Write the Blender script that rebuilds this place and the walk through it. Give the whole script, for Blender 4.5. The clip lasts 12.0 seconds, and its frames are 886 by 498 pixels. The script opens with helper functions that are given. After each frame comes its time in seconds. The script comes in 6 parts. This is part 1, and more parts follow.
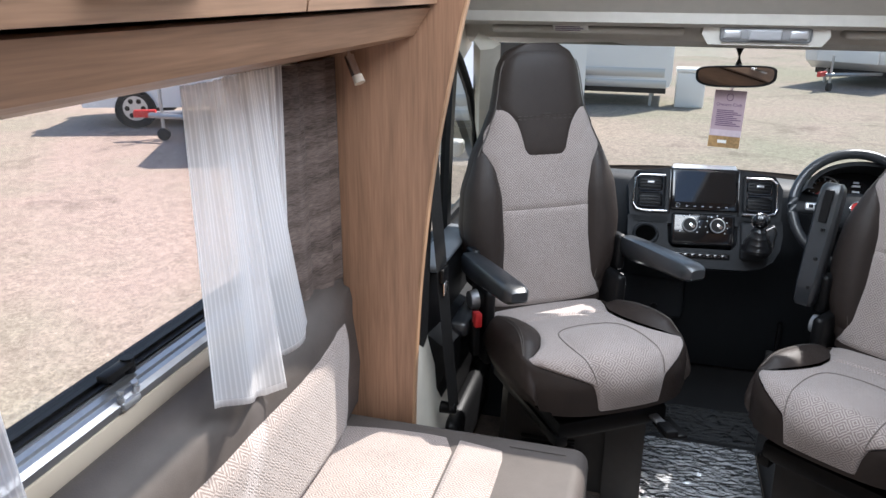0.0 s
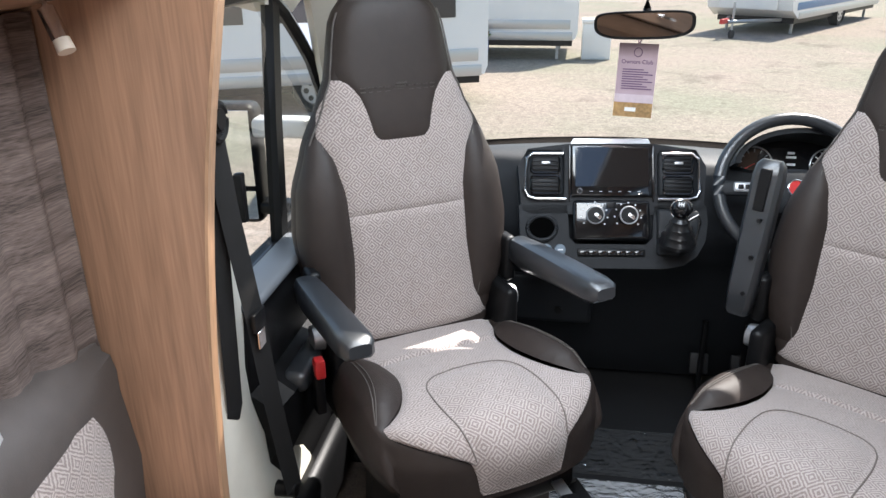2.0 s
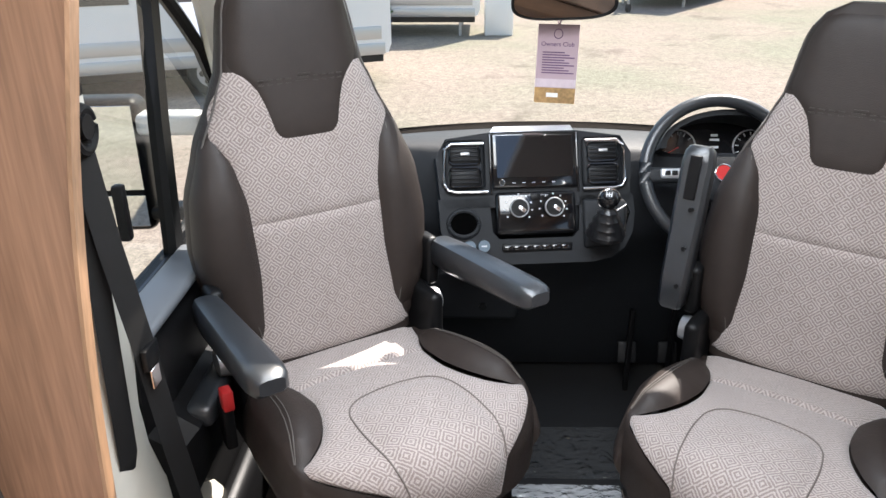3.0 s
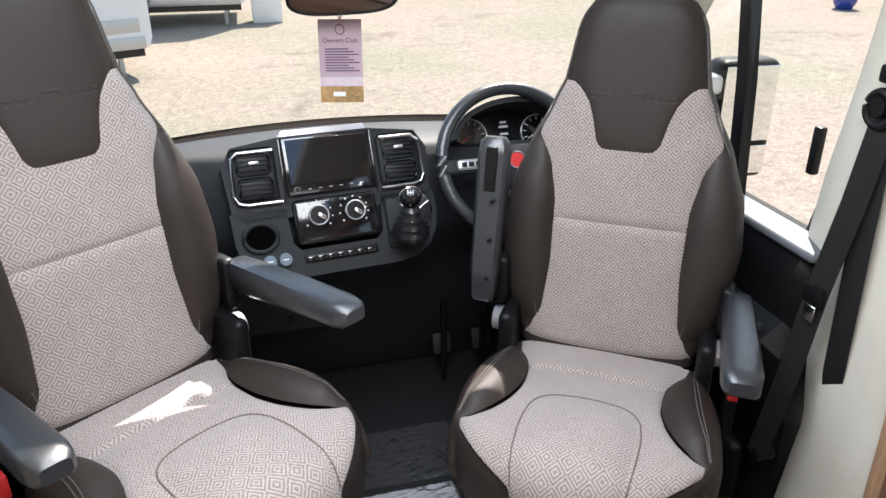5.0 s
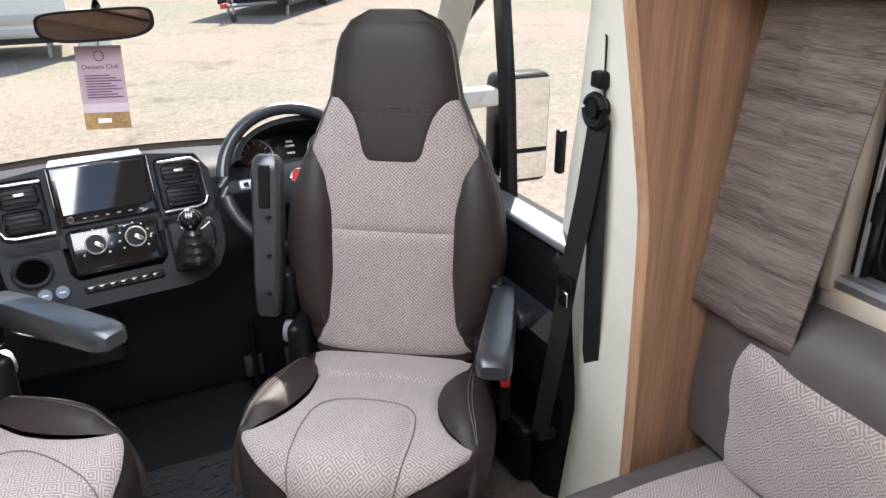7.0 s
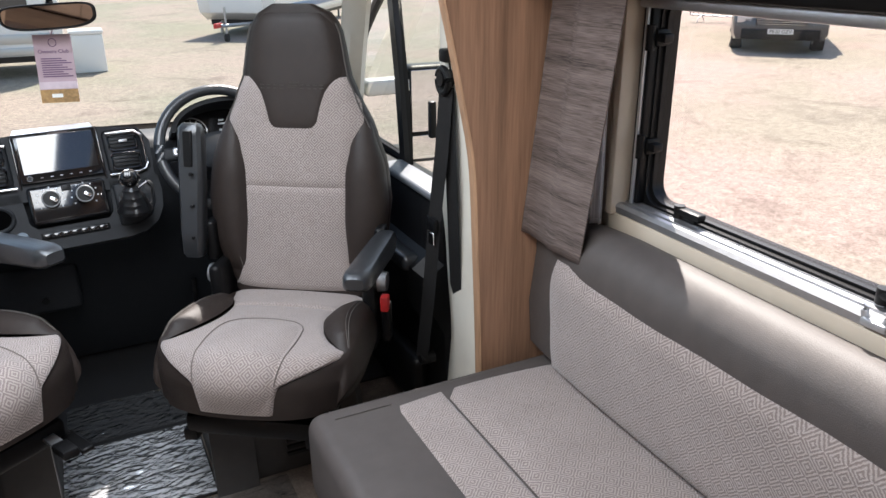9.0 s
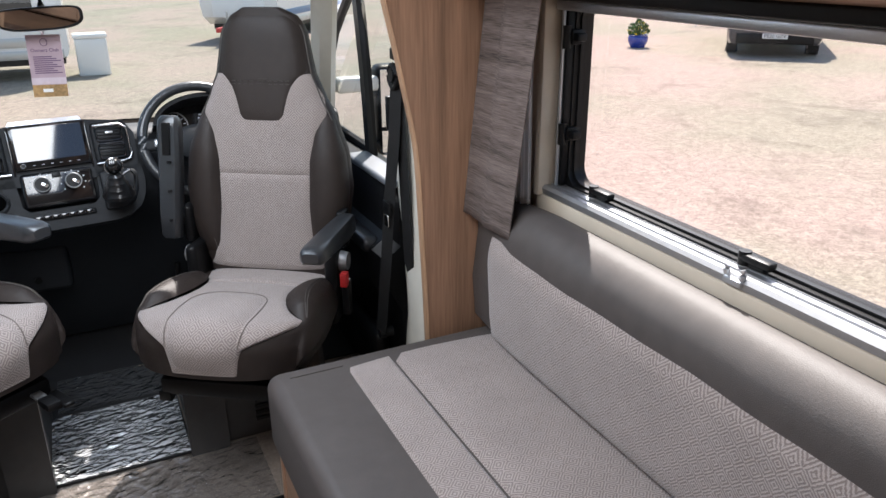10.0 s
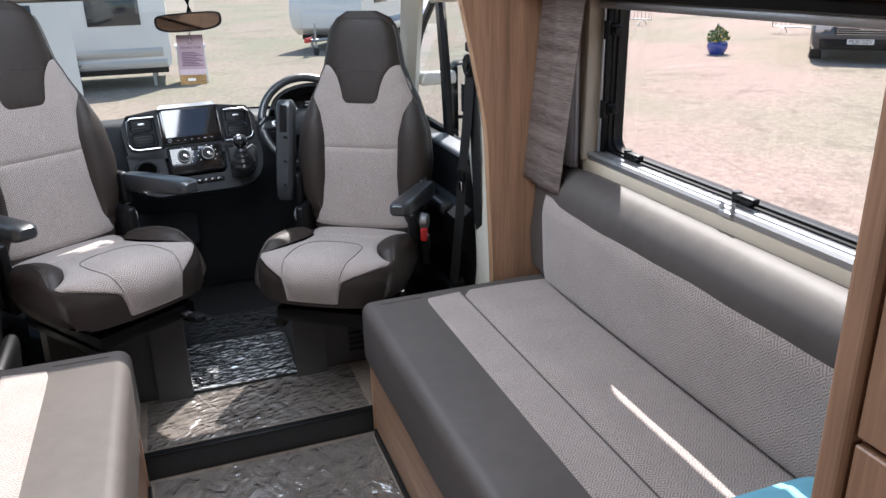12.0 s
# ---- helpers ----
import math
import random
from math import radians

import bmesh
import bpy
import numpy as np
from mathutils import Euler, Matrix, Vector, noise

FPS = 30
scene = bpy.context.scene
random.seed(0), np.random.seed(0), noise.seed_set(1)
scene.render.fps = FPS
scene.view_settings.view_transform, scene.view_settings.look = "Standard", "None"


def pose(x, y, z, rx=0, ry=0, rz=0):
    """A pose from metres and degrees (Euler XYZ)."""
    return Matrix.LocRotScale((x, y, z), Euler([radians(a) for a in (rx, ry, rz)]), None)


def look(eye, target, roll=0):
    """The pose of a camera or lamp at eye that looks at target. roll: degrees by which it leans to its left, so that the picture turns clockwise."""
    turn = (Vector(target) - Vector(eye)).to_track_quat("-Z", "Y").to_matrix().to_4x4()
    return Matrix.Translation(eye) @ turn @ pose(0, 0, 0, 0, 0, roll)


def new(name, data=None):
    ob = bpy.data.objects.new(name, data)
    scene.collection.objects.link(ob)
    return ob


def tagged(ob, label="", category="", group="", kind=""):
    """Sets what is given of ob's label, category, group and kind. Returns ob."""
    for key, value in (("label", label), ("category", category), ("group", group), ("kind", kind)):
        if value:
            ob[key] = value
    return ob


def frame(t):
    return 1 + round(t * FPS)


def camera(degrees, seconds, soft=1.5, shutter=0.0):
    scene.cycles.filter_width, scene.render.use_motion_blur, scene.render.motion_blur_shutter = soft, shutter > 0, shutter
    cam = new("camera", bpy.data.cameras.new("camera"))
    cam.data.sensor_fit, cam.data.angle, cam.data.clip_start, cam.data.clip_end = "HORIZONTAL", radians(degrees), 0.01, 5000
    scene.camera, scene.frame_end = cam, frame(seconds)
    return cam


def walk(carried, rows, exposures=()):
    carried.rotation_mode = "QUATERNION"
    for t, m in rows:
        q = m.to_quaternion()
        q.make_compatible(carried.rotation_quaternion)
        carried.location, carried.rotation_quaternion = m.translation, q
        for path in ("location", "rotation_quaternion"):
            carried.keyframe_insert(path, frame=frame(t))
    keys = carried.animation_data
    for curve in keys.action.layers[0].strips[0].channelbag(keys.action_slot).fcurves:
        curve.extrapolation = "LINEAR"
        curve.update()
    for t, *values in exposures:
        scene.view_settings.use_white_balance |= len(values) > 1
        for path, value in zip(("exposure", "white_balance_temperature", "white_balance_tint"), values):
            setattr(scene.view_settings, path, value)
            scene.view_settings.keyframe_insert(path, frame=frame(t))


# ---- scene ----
cam = camera(60.9, 12.0)
ROWS = [
    (0.0, -0.2712, -0.0, 1.5836, 70.92, -0.35, 15.58),
    (0.5, -0.3007, 0.1658, 1.5734, 70.45, 0.11, 13.84),
    (1.0, -0.2796, 0.3023, 1.5504, 69.68, 0.32, 12.32),
    (1.5, -0.2347, 0.4815, 1.5257, 69.11, 0.57, 10.87),
    (2.0, -0.2215, 0.6239, 1.5187, 67.83, 0.54, 8.83),
    (2.5, -0.234, 0.7133, 1.5143, 66.74, 0.56, 5.82),
    (4.5, -0.3015, 0.8936, 1.5181, 65.1, -0.12, -12.16),
    (5.0, -0.2653, 0.8897, 1.5263, 64.89, 0.11, -15.14),
    (5.5, -0.2349, 0.8754, 1.5309, 64.99, 0.22, -18.23),
    (6.0, -0.2108, 0.8491, 1.5292, 65.41, 0.3, -21.36),
    (6.5, -0.1684, 0.816, 1.5347, 65.9, 0.26, -24.22),
    (7.0, -0.098, 0.7529, 1.5257, 66.62, 0.1, -26.09),
    (7.5, 0.002, 0.6419, 1.5062, 67.18, 0.32, -26.51),
    (9.5, -0.0116, 0.1099, 1.493, 68.29, 0.35, -25.97),
    (10.0, 0.0341, -0.013, 1.5028, 68.45, 0.37, -25.77),
    (10.5, 0.0323, -0.1065, 1.505, 68.66, 0.54, -25.42),
    (11.0, -0.0185, -0.216, 1.4955, 69.07, 0.85, -24.46),
    (11.5, -0.1097, -0.3542, 1.496, 69.05, 1.21, -22.72),
    (12.0, -0.1362, -0.4716, 1.5044, 69.29, 1.35, -20.01),
]
walk(cam, [(t, pose(x, y, z, rx, ry, rz)) for t, x, y, z, rx, ry, rz in ROWS],
     exposures=[(0.0, 1.48, 6180, 11), (1.5, 1.65, 6150, 10), (2.5, 1.95, 6550, 11), (6.8, 1.97, 6550, 12), (9.5, 1.65, 6400, 12), (12.0, 1.55, 6150, 11)])

# ---- light ----
SUN = Vector((0.415, 0.655, 1.0)).normalized()
world = bpy.data.worlds.new("world")
scene.world = world
world.use_nodes = True
wn = world.node_tree.nodes
sky = wn.new("ShaderNodeTexSky")
sky.sky_type, sky.sun_disc = "NISHITA", False
sky.sun_elevation, sky.sun_rotation = math.asin(SUN.z), math.atan2(SUN.x, SUN.y)
world.node_tree.links.new(sky.outputs["Color"], wn["Background"].inputs["Color"])
wn["Background"].inputs["Strength"].default_value = 0.15
sun = new("sun", bpy.data.lights.new("sun", "SUN"))
sun.data.energy, sun.data.angle, sun.data.color = 4.7, radians(0.55), (1.0, 0.945, 0.875)
sun.matrix_world = Matrix.Translation((3, 6, 12)) @ SUN.to_track_quat("Z", "Y").to_matrix().to_4x4()


def area_lamp(name, size_x, size_y, m, watts, color=(1.0, 0.985, 0.985)):
    """Area lamp: daylight entering at a roof opening, and the added rear fill."""
    lamp = new(name, bpy.data.lights.new(name, "AREA"))
    lamp.data.shape, lamp.data.size, lamp.data.size_y, lamp.data.energy, lamp.data.color = "RECTANGLE", size_x, size_y, watts, color
    lamp.matrix_world = m


# added fill from the rear; the end wall has no window there
area_lamp("rear_fill", 1.5, 0.75, look((0, -2.28, 1.35), (0, 2, 1.1)), 2.4)
area_lamp("daylight_skylight", 0.8, 0.6, look((-0.07, 2.16, 1.80), (-0.07, 1.95, 0.6)), 5.6, (0.76, 0.88, 1.0))
area_lamp("daylight_roof", 0.7, 1.15, look((-0.15, 1.16, 2.03), (-0.15, 1.17, 0), 0), 15, (0.88, 0.94, 1.0))


# ---- materials ----
def mat(name, color, rough=0.6, metal=0.0, grain=0.0, scale=30.0, bump=0.0, bump_scale=None, stretch=(1, 1, 1), coat=0.0, spec=0.5, wear=0.0):
    """Principled material with colour variation at two scales and fine relief."""
    m = bpy.data.materials.new(name)
    m.use_nodes = True
    nt = m.node_tree
    b = nt.nodes["Principled BSDF"]
    b.inputs["Roughness"].default_value = rough
    b.inputs["Metallic"].default_value = metal
    b.inputs["Coat Weight"].default_value = coat
    b.inputs["Specular IOR Level"].default_value = spec
    b.inputs["Base Color"].default_value = (*color, 1)
    tc = nt.nodes.new("ShaderNodeTexCoord")
    mp = nt.nodes.new("ShaderNodeMapping")
    mp.inputs["Scale"].default_value = stretch
    nt.links.new(tc.outputs["Object"], mp.inputs["Vector"])
    if grain:
        fine = nt.nodes.new("ShaderNodeTexNoise")
        fine.inputs["Scale"].default_value, fine.inputs["Detail"].default_value = scale, 5
        big = nt.nodes.new("ShaderNodeTexNoise")
        big.inputs["Scale"].default_value, big.inputs["Detail"].default_value = scale * 0.09, 3
        nt.links.new(mp.outputs["Vector"], fine.inputs["Vector"])
        nt.links.new(mp.outputs["Vector"], big.inputs["Vector"])
        add = nt.nodes.new("ShaderNodeMath")
        add.operation = "ADD"
        nt.links.new(fine.outputs["Fac"], add.inputs[0])
        nt.links.new(big.outputs["Fac"], add.inputs[1])
        ramp = nt.nodes.new("ShaderNodeMapRange")
        ramp.inputs["From Min"].default_value, ramp.inputs["From Max"].default_value = 0.7, 1.3
        nt.links.new(add.outputs[0], ramp.inputs["Value"])
        mix = nt.nodes.new("ShaderNodeMix")
        mix.data_type = "RGBA"
        mix.inputs[6].default_value = (*[c * (1 - grain) for c in color], 1)
        mix.inputs[7].default_value = (*[min(1, c * (1 + grain)) for c in color], 1)
        nt.links.new(ramp.outputs[0], mix.inputs[0])
        nt.links.new(mix.outputs[2], b.inputs["Base Color"])
        if wear:
            rr = nt.nodes.new("ShaderNodeMapRange")
            rr.inputs["To Min"].default_value, rr.inputs["To Max"].default_value = rough - wear, rough + wear
            nt.links.new(big.outputs["Fac"], rr.inputs["Value"])
            nt.links.new(rr.outputs[0], b.inputs["Roughness"])
    if bump:
        n = nt.nodes.new("ShaderNodeTexNoise")
        n.inputs["Scale"].default_value, n.inputs["Detail"].default_value = bump_scale or scale, 4
        nt.links.new(mp.outputs["Vector"], n.inputs["Vector"])
        bp = nt.nodes.new("ShaderNodeBump")
        bp.inputs["Strength"].default_value, bp.inputs["Distance"].default_value = bump, 0.004
        nt.links.new(n.outputs["Fac"], bp.inputs["Height"])
        nt.links.new(bp.outputs["Normal"], b.inputs["Normal"])
    return m


def chain(nt, op, a, b=None):
    n = nt.nodes.new("ShaderNodeMath")
    n.operation = op
    for i, v in enumerate((a, b)):
        if v is None:
            continue
        if isinstance(v, (int, float)):
            n.inputs[i].default_value = v
        else:
            nt.links.new(v, n.inputs[i])
    return n.outputs[0]


def diamond_fabric(name, light, dark, cell):
    """Woven cloth with nested diamonds, in metres of the part's own unwrapped cloth."""
    m = bpy.data.materials.new(name)
    m.use_nodes = True
    nt = m.node_tree
    b = nt.nodes["Principled BSDF"]
    b.inputs["Roughness"].default_value = 0.95
    b.inputs["Specular IOR Level"].default_value = 0.15
    b.inputs["Sheen Weight"].default_value = 0.25
    uv = nt.nodes.new("ShaderNodeUVMap")
    wob = nt.nodes.new("ShaderNodeTexNoise")
    wob.inputs["Scale"].default_value = 240
    sep = nt.nodes.new("ShaderNodeSeparateXYZ")
    nt.links.new(uv.outputs[0], sep.inputs[0])
    nt.links.new(uv.outputs[0], wob.inputs["Vector"])
    px = chain(nt, "PINGPONG", chain(nt, "DIVIDE", sep.outputs[0], cell), 0.5)
    py = chain(nt, "PINGPONG", chain(nt, "DIVIDE", sep.outputs[1], cell), 0.5)
    d = chain(nt, "ADD", px, py)
    d = chain(nt, "ADD", d, chain(nt, "MULTIPLY", chain(nt, "SUBTRACT", wob.outputs["Fac"], 0.5), 0.16))
    w = chain(nt, "SINE", chain(nt, "MULTIPLY", d, 2 * math.pi * 5.0))
    fac = nt.nodes.new("ShaderNodeMapRange")
    fac.inputs["From Min"].default_value, fac.inputs["From Max"].default_value = -0.9, 0.9
    nt.links.new(w, fac.inputs["Value"])
    thread = nt.nodes.new("ShaderNodeTexNoise")
    thread.inputs["Scale"].default_value = 700
    nt.links.new(uv.outputs[0], thread.inputs["Vector"])
    soil = nt.nodes.new("ShaderNodeTexNoise")
    soil.inputs["Scale"].default_value = 9
    nt.links.new(uv.outputs[0], soil.inputs["Vector"])
    mix = nt.nodes.new("ShaderNodeMix")
    mix.data_type = "RGBA"
    mix.inputs[6].default_value, mix.inputs[7].default_value = (*dark, 1), (*light, 1)
    nt.links.new(fac.outputs[0], mix.inputs[0])
    hsv = nt.nodes.new("ShaderNodeHueSaturation")
    val = chain(nt, "ADD", chain(nt, "MULTIPLY", thread.outputs["Fac"], 0.5), chain(nt, "ADD", chain(nt, "MULTIPLY", soil.outputs["Fac"], 0.25), 0.62))
    nt.links.new(val, hsv.inputs["Value"])
    nt.links.new(mix.outputs[2], hsv.inputs["Color"])
    nt.links.new(hsv.outputs[0], b.inputs["Base Color"])
    bp = nt.nodes.new("ShaderNodeBump")
    bp.inputs["Strength"].default_value, bp.inputs["Distance"].default_value = 0.35, 0.002
    nt.links.new(chain(nt, "ADD", fac.outputs[0], thread.outputs["Fac"]), bp.inputs["Height"])
    nt.links.new(bp.outputs["Normal"], b.inputs["Normal"])
    return m


def wood(name, color, axis, seed=0.0):
    """Oak-look laminate with grain along one axis."""
    s = {"x": (1.2, 26, 26), "y": (26, 1.2, 26), "z": (26, 26, 1.2)}[axis]
    m = bpy.data.materials.new(name)
    m.use_nodes = True
    nt = m.node_tree
    b = nt.nodes["Principled BSDF"]
    b.inputs["Roughness"].default_value = 0.42
    tc = nt.nodes.new("ShaderNodeTexCoord")
    mp = nt.nodes.new("ShaderNodeMapping")
    mp.inputs["Scale"].default_value, mp.inputs["Location"].default_value = s, (seed, seed, seed)
    nt.links.new(tc.outputs["Object"], mp.inputs["Vector"])
    a = nt.nodes.new("ShaderNodeTexNoise")
    a.inputs["Scale"].default_value, a.inputs["Detail"].default_value, a.inputs["Distortion"].default_value = 1.0, 6, 0.6
    f = nt.nodes.new("ShaderNodeTexNoise")
    f.inputs["Scale"].default_value, f.inputs["Detail"].default_value = 7.0, 4
    nt.links.new(mp.outputs["Vector"], a.inputs["Vector"])
    nt.links.new(mp.outputs["Vector"], f.inputs["Vector"])
    r = nt.nodes.new("ShaderNodeValToRGB")
    r.color_ramp.elements[0].position, r.color_ramp.elements[1].position = 0.25, 0.75
    r.color_ramp.elements[0].color = (*[c * 0.48 for c in color], 1)
    r.color_ramp.elements[1].color = (*[min(1, c * 1.4) for c in color], 1)
    nt.links.new(chain(nt, "ADD", chain(nt, "MULTIPLY", a.outputs["Fac"], 0.6), chain(nt, "MULTIPLY", f.outputs["Fac"], 0.4)), r.inputs["Fac"])
    nt.links.new(r.outputs["Color"], b.inputs["Base Color"])
    bp = nt.nodes.new("ShaderNodeBump")
    bp.inputs["Strength"].default_value, bp.inputs["Distance"].default_value = 0.12, 0.001
    nt.links.new(f.outputs["Fac"], bp.inputs["Height"])
    nt.links.new(bp.outputs["Normal"], b.inputs["Normal"])
    return m


def clear(name, tint, rough, gloss, bump=0.0, bump_scale=20.0, stretch=(1, 1, 1), haze=0.0):
    """Thin clear sheet: see-through, with a Fresnel gloss."""
    m = bpy.data.materials.new(name)
    m.use_nodes = True
    nt = m.node_tree
    nt.nodes.clear()
    out = nt.nodes.new("ShaderNodeOutputMaterial")
    tr = nt.nodes.new("ShaderNodeBsdfTransparent")
    tr.inputs["Color"].default_value = (*tint, 1)
    gl = nt.nodes.new("ShaderNodeBsdfGlossy")
    gl.inputs["Roughness"].default_value = rough
    fr = nt.nodes.new("ShaderNodeLayerWeight")
    fr.inputs["Blend"].default_value = 0.5
    mx = nt.nodes.new("ShaderNodeMixShader")
    nt.links.new(chain(nt, "MINIMUM", chain(nt, "MULTIPLY", chain(nt, "ADD", chain(nt, "POWER", fr.outputs["Facing"], 4.0), 0.05), gloss), 1.0), mx.inputs[0])
    body = tr.outputs[0]
    if haze:
        df, hz = nt.nodes.new("ShaderNodeBsdfDiffuse"), nt.nodes.new("ShaderNodeMixShader")
        df.inputs["Color"].default_value = (0.85, 0.87, 0.9, 1)
        hz.inputs[0].default_value = haze
        nt.links.new(tr.outputs[0], hz.inputs[1])
        nt.links.new(df.outputs[0], hz.inputs[2])
        body = hz.outputs[0]
    nt.links.new(body, mx.inputs[1])
    nt.links.new(gl.outputs[0], mx.inputs[2])
    nt.links.new(mx.outputs[0], out.inputs["Surface"])
    if bump:
        tc = nt.nodes.new("ShaderNodeTexCoord")
        mp = nt.nodes.new("ShaderNodeMapping")
        mp.inputs["Scale"].default_value = stretch
        n = nt.nodes.new("ShaderNodeTexNoise")
        n.inputs["Scale"].default_value, n.inputs["Detail"].default_value, n.inputs["Distortion"].default_value = bump_scale, 3, 1.2
        bp = nt.nodes.new("ShaderNodeBump")
        bp.inputs["Strength"].default_value, bp.inputs["Distance"].default_value = bump, 0.02
        nt.links.new(tc.outputs["Object"], mp.inputs["Vector"])
        nt.links.new(mp.outputs["Vector"], n.inputs["Vector"])
        nt.links.new(n.outputs["Fac"], bp.inputs["Height"])
        nt.links.new(bp.outputs["Normal"], gl.inputs["Normal"])
        nt.links.new(bp.outputs["Normal"], fr.inputs["Normal"])
    return m


def veil(name, color, see, stripe):
    """Net cloth: partly see-through, lets light pass, fine woven stripes."""
    m = bpy.data.materials.new(name)
    m.use_nodes = True
    nt = m.node_tree
    nt.nodes.clear()
    out = nt.nodes.new("ShaderNodeOutputMaterial")
    uv = nt.nodes.new("ShaderNodeUVMap")
    sep = nt.nodes.new("ShaderNodeSeparateXYZ")
    nt.links.new(uv.outputs[0], sep.inputs[0])
    w = chain(nt, "SINE", chain(nt, "MULTIPLY", sep.outputs[0], 2 * math.pi / stripe))
    k = nt.nodes.new("ShaderNodeMapRange")
    k.inputs["From Min"].default_value, k.inputs["From Max"].default_value = 0.2, 0.9
    k.inputs["To Min"].default_value, k.inputs["To Max"].default_value = see, see * 0.68
    nt.links.new(w, k.inputs["Value"])
    edge = chain(nt, "MAXIMUM", chain(nt, "GREATER_THAN", sep.outputs[1], 0.586), chain(nt, "LESS_THAN", sep.outputs[0], 0.007))
    seen = chain(nt, "MULTIPLY", k.outputs[0], chain(nt, "SUBTRACT", 1.0, chain(nt, "MULTIPLY", edge, 0.55)))
    tr = nt.nodes.new("ShaderNodeBsdfTransparent")
    df = nt.nodes.new("ShaderNodeBsdfDiffuse")
    tl = nt.nodes.new("ShaderNodeBsdfTranslucent")
    df.inputs["Color"].default_value = tl.inputs["Color"].default_value = (*color, 1)
    a, b = nt.nodes.new("ShaderNodeMixShader"), nt.nodes.new("ShaderNodeMixShader")
    a.inputs[0].default_value = 0.6
    nt.links.new(df.outputs[0], a.inputs[1])
    nt.links.new(tl.outputs[0], a.inputs[2])
    nt.links.new(seen, b.inputs[0])
    nt.links.new(a.outputs[0], b.inputs[1])
    nt.links.new(tr.outputs[0], b.inputs[2])
    nt.links.new(b.outputs[0], out.inputs["Surface"])
    return m


def tarmac(name):
    """Worn pale tarmac: grit, weathered patches, dark stains and hairline cracks, in metres."""
    m = bpy.data.materials.new(name)
    m.use_nodes = True
    nt = m.node_tree
    b = nt.nodes["Principled BSDF"]
    b.inputs["Roughness"].default_value = 0.95
    b.inputs["Specular IOR Level"].default_value = 0.2
    tc = nt.nodes.new("ShaderNodeTexCoord")

    def nz(scale, detail, rough=0.55, distort=0.0):
        n = nt.nodes.new("ShaderNodeTexNoise")
        n.inputs["Scale"].default_value, n.inputs["Detail"].default_value = scale, detail
        n.inputs["Roughness"].default_value, n.inputs["Distortion"].default_value = rough, distort
        nt.links.new(tc.outputs["Object"], n.inputs["Vector"])
        return n.outputs["Fac"]

    def rng(v, a, c, lo, hi):
        r = nt.nodes.new("ShaderNodeMapRange")
        r.inputs["From Min"].default_value, r.inputs["From Max"].default_value = a, c
        r.inputs["To Min"].default_value, r.inputs["To Max"].default_value = lo, hi
        nt.links.new(v, r.inputs["Value"])
        return r.outputs[0]

    patches = nt.nodes.new("ShaderNodeMix")
    patches.data_type = "RGBA"
    patches.inputs[6].default_value, patches.inputs[7].default_value = (0.335, 0.273, 0.240, 1), (0.275, 0.257, 0.207, 1)
    nt.links.new(rng(nz(0.22, 5, 0.6), 0.42, 0.60, 0, 1), patches.inputs[0])
    crack = nt.nodes.new("ShaderNodeTexVoronoi")
    crack.feature = "DISTANCE_TO_EDGE"
    crack.inputs["Scale"].default_value = 0.16
    warp = nt.nodes.new("ShaderNodeVectorMath")
    warp.operation = "ADD"
    wn_ = nt.nodes.new("ShaderNodeTexNoise")
    wn_.inputs["Scale"].default_value, wn_.inputs["Detail"].default_value = 0.9, 5
    nt.links.new(tc.outputs["Object"], wn_.inputs["Vector"])
    nt.links.new(tc.outputs["Object"], warp.inputs[0])
    nt.links.new(wn_.outputs["Color"], warp.inputs[1])
    nt.links.new(warp.outputs[0], crack.inputs["Vector"])
    v = chain(nt, "MULTIPLY", rng(nz(42, 4, 0.75), 0.32, 0.68, 0.6, 1.4), rng(nz(9, 5, 0.75), 0.3, 0.7, 0.80, 1.20))
    v = chain(nt, "MULTIPLY", v, rng(nz(0.75, 6, 0.68, 0.4), 0.56, 0.70, 1.04, 0.72))
    v = chain(nt, "MULTIPLY", v, rng(crack.outputs["Distance"], 0.0, 0.004, 0.84, 1.0))
    hsv = nt.nodes.new("ShaderNodeHueSaturation")
    nt.links.new(v, hsv.inputs["Value"])
    nt.links.new(patches.outputs[2], hsv.inputs["Color"])
    nt.links.new(hsv.outputs[0], b.inputs["Base Color"])
    bp = nt.nodes.new("ShaderNodeBump")
    bp.inputs["Strength"].default_value, bp.inputs["Distance"].default_value = 0.7, 0.004
    nt.links.new(nz(60, 4), bp.inputs["Height"])
    nt.links.new(bp.outputs["Normal"], b.inputs["Normal"])
    return m


OAK_Z, OAK_Y = wood("oak_upright", (0.355, 0.203, 0.127), "z"), wood("oak_along", (0.325, 0.195, 0.124), "y", 3.1)
FABRIC = diamond_fabric("diamond_fabric", (0.368, 0.320, 0.300), (0.198, 0.162, 0.149), 0.041)
LEATHER = mat("dark_leather", (0.025, 0.0185, 0.016), 0.5, grain=0.15, scale=40, bump=0.25, bump_scale=600, wear=0.06, spec=0.3)
SOFA_LEATHER = mat("sofa_leather", (0.072, 0.062, 0.058), 0.55, grain=0.12, scale=25, bump=0.2, bump_scale=500, wear=0.06, spec=0.35)
STITCH = mat("stitching", (0.075, 0.066, 0.06), 0.8)
DASH = mat("dash_plastic", (0.0125, 0.014, 0.0165), 0.6, grain=0.12, scale=60, bump=0.15, bump_scale=900, spec=0.3)
BLACK = mat("black_plastic", (0.005, 0.005, 0.0055), 0.42, grain=0.2, scale=50, bump=0.1, bump_scale=700, spec=0.22)
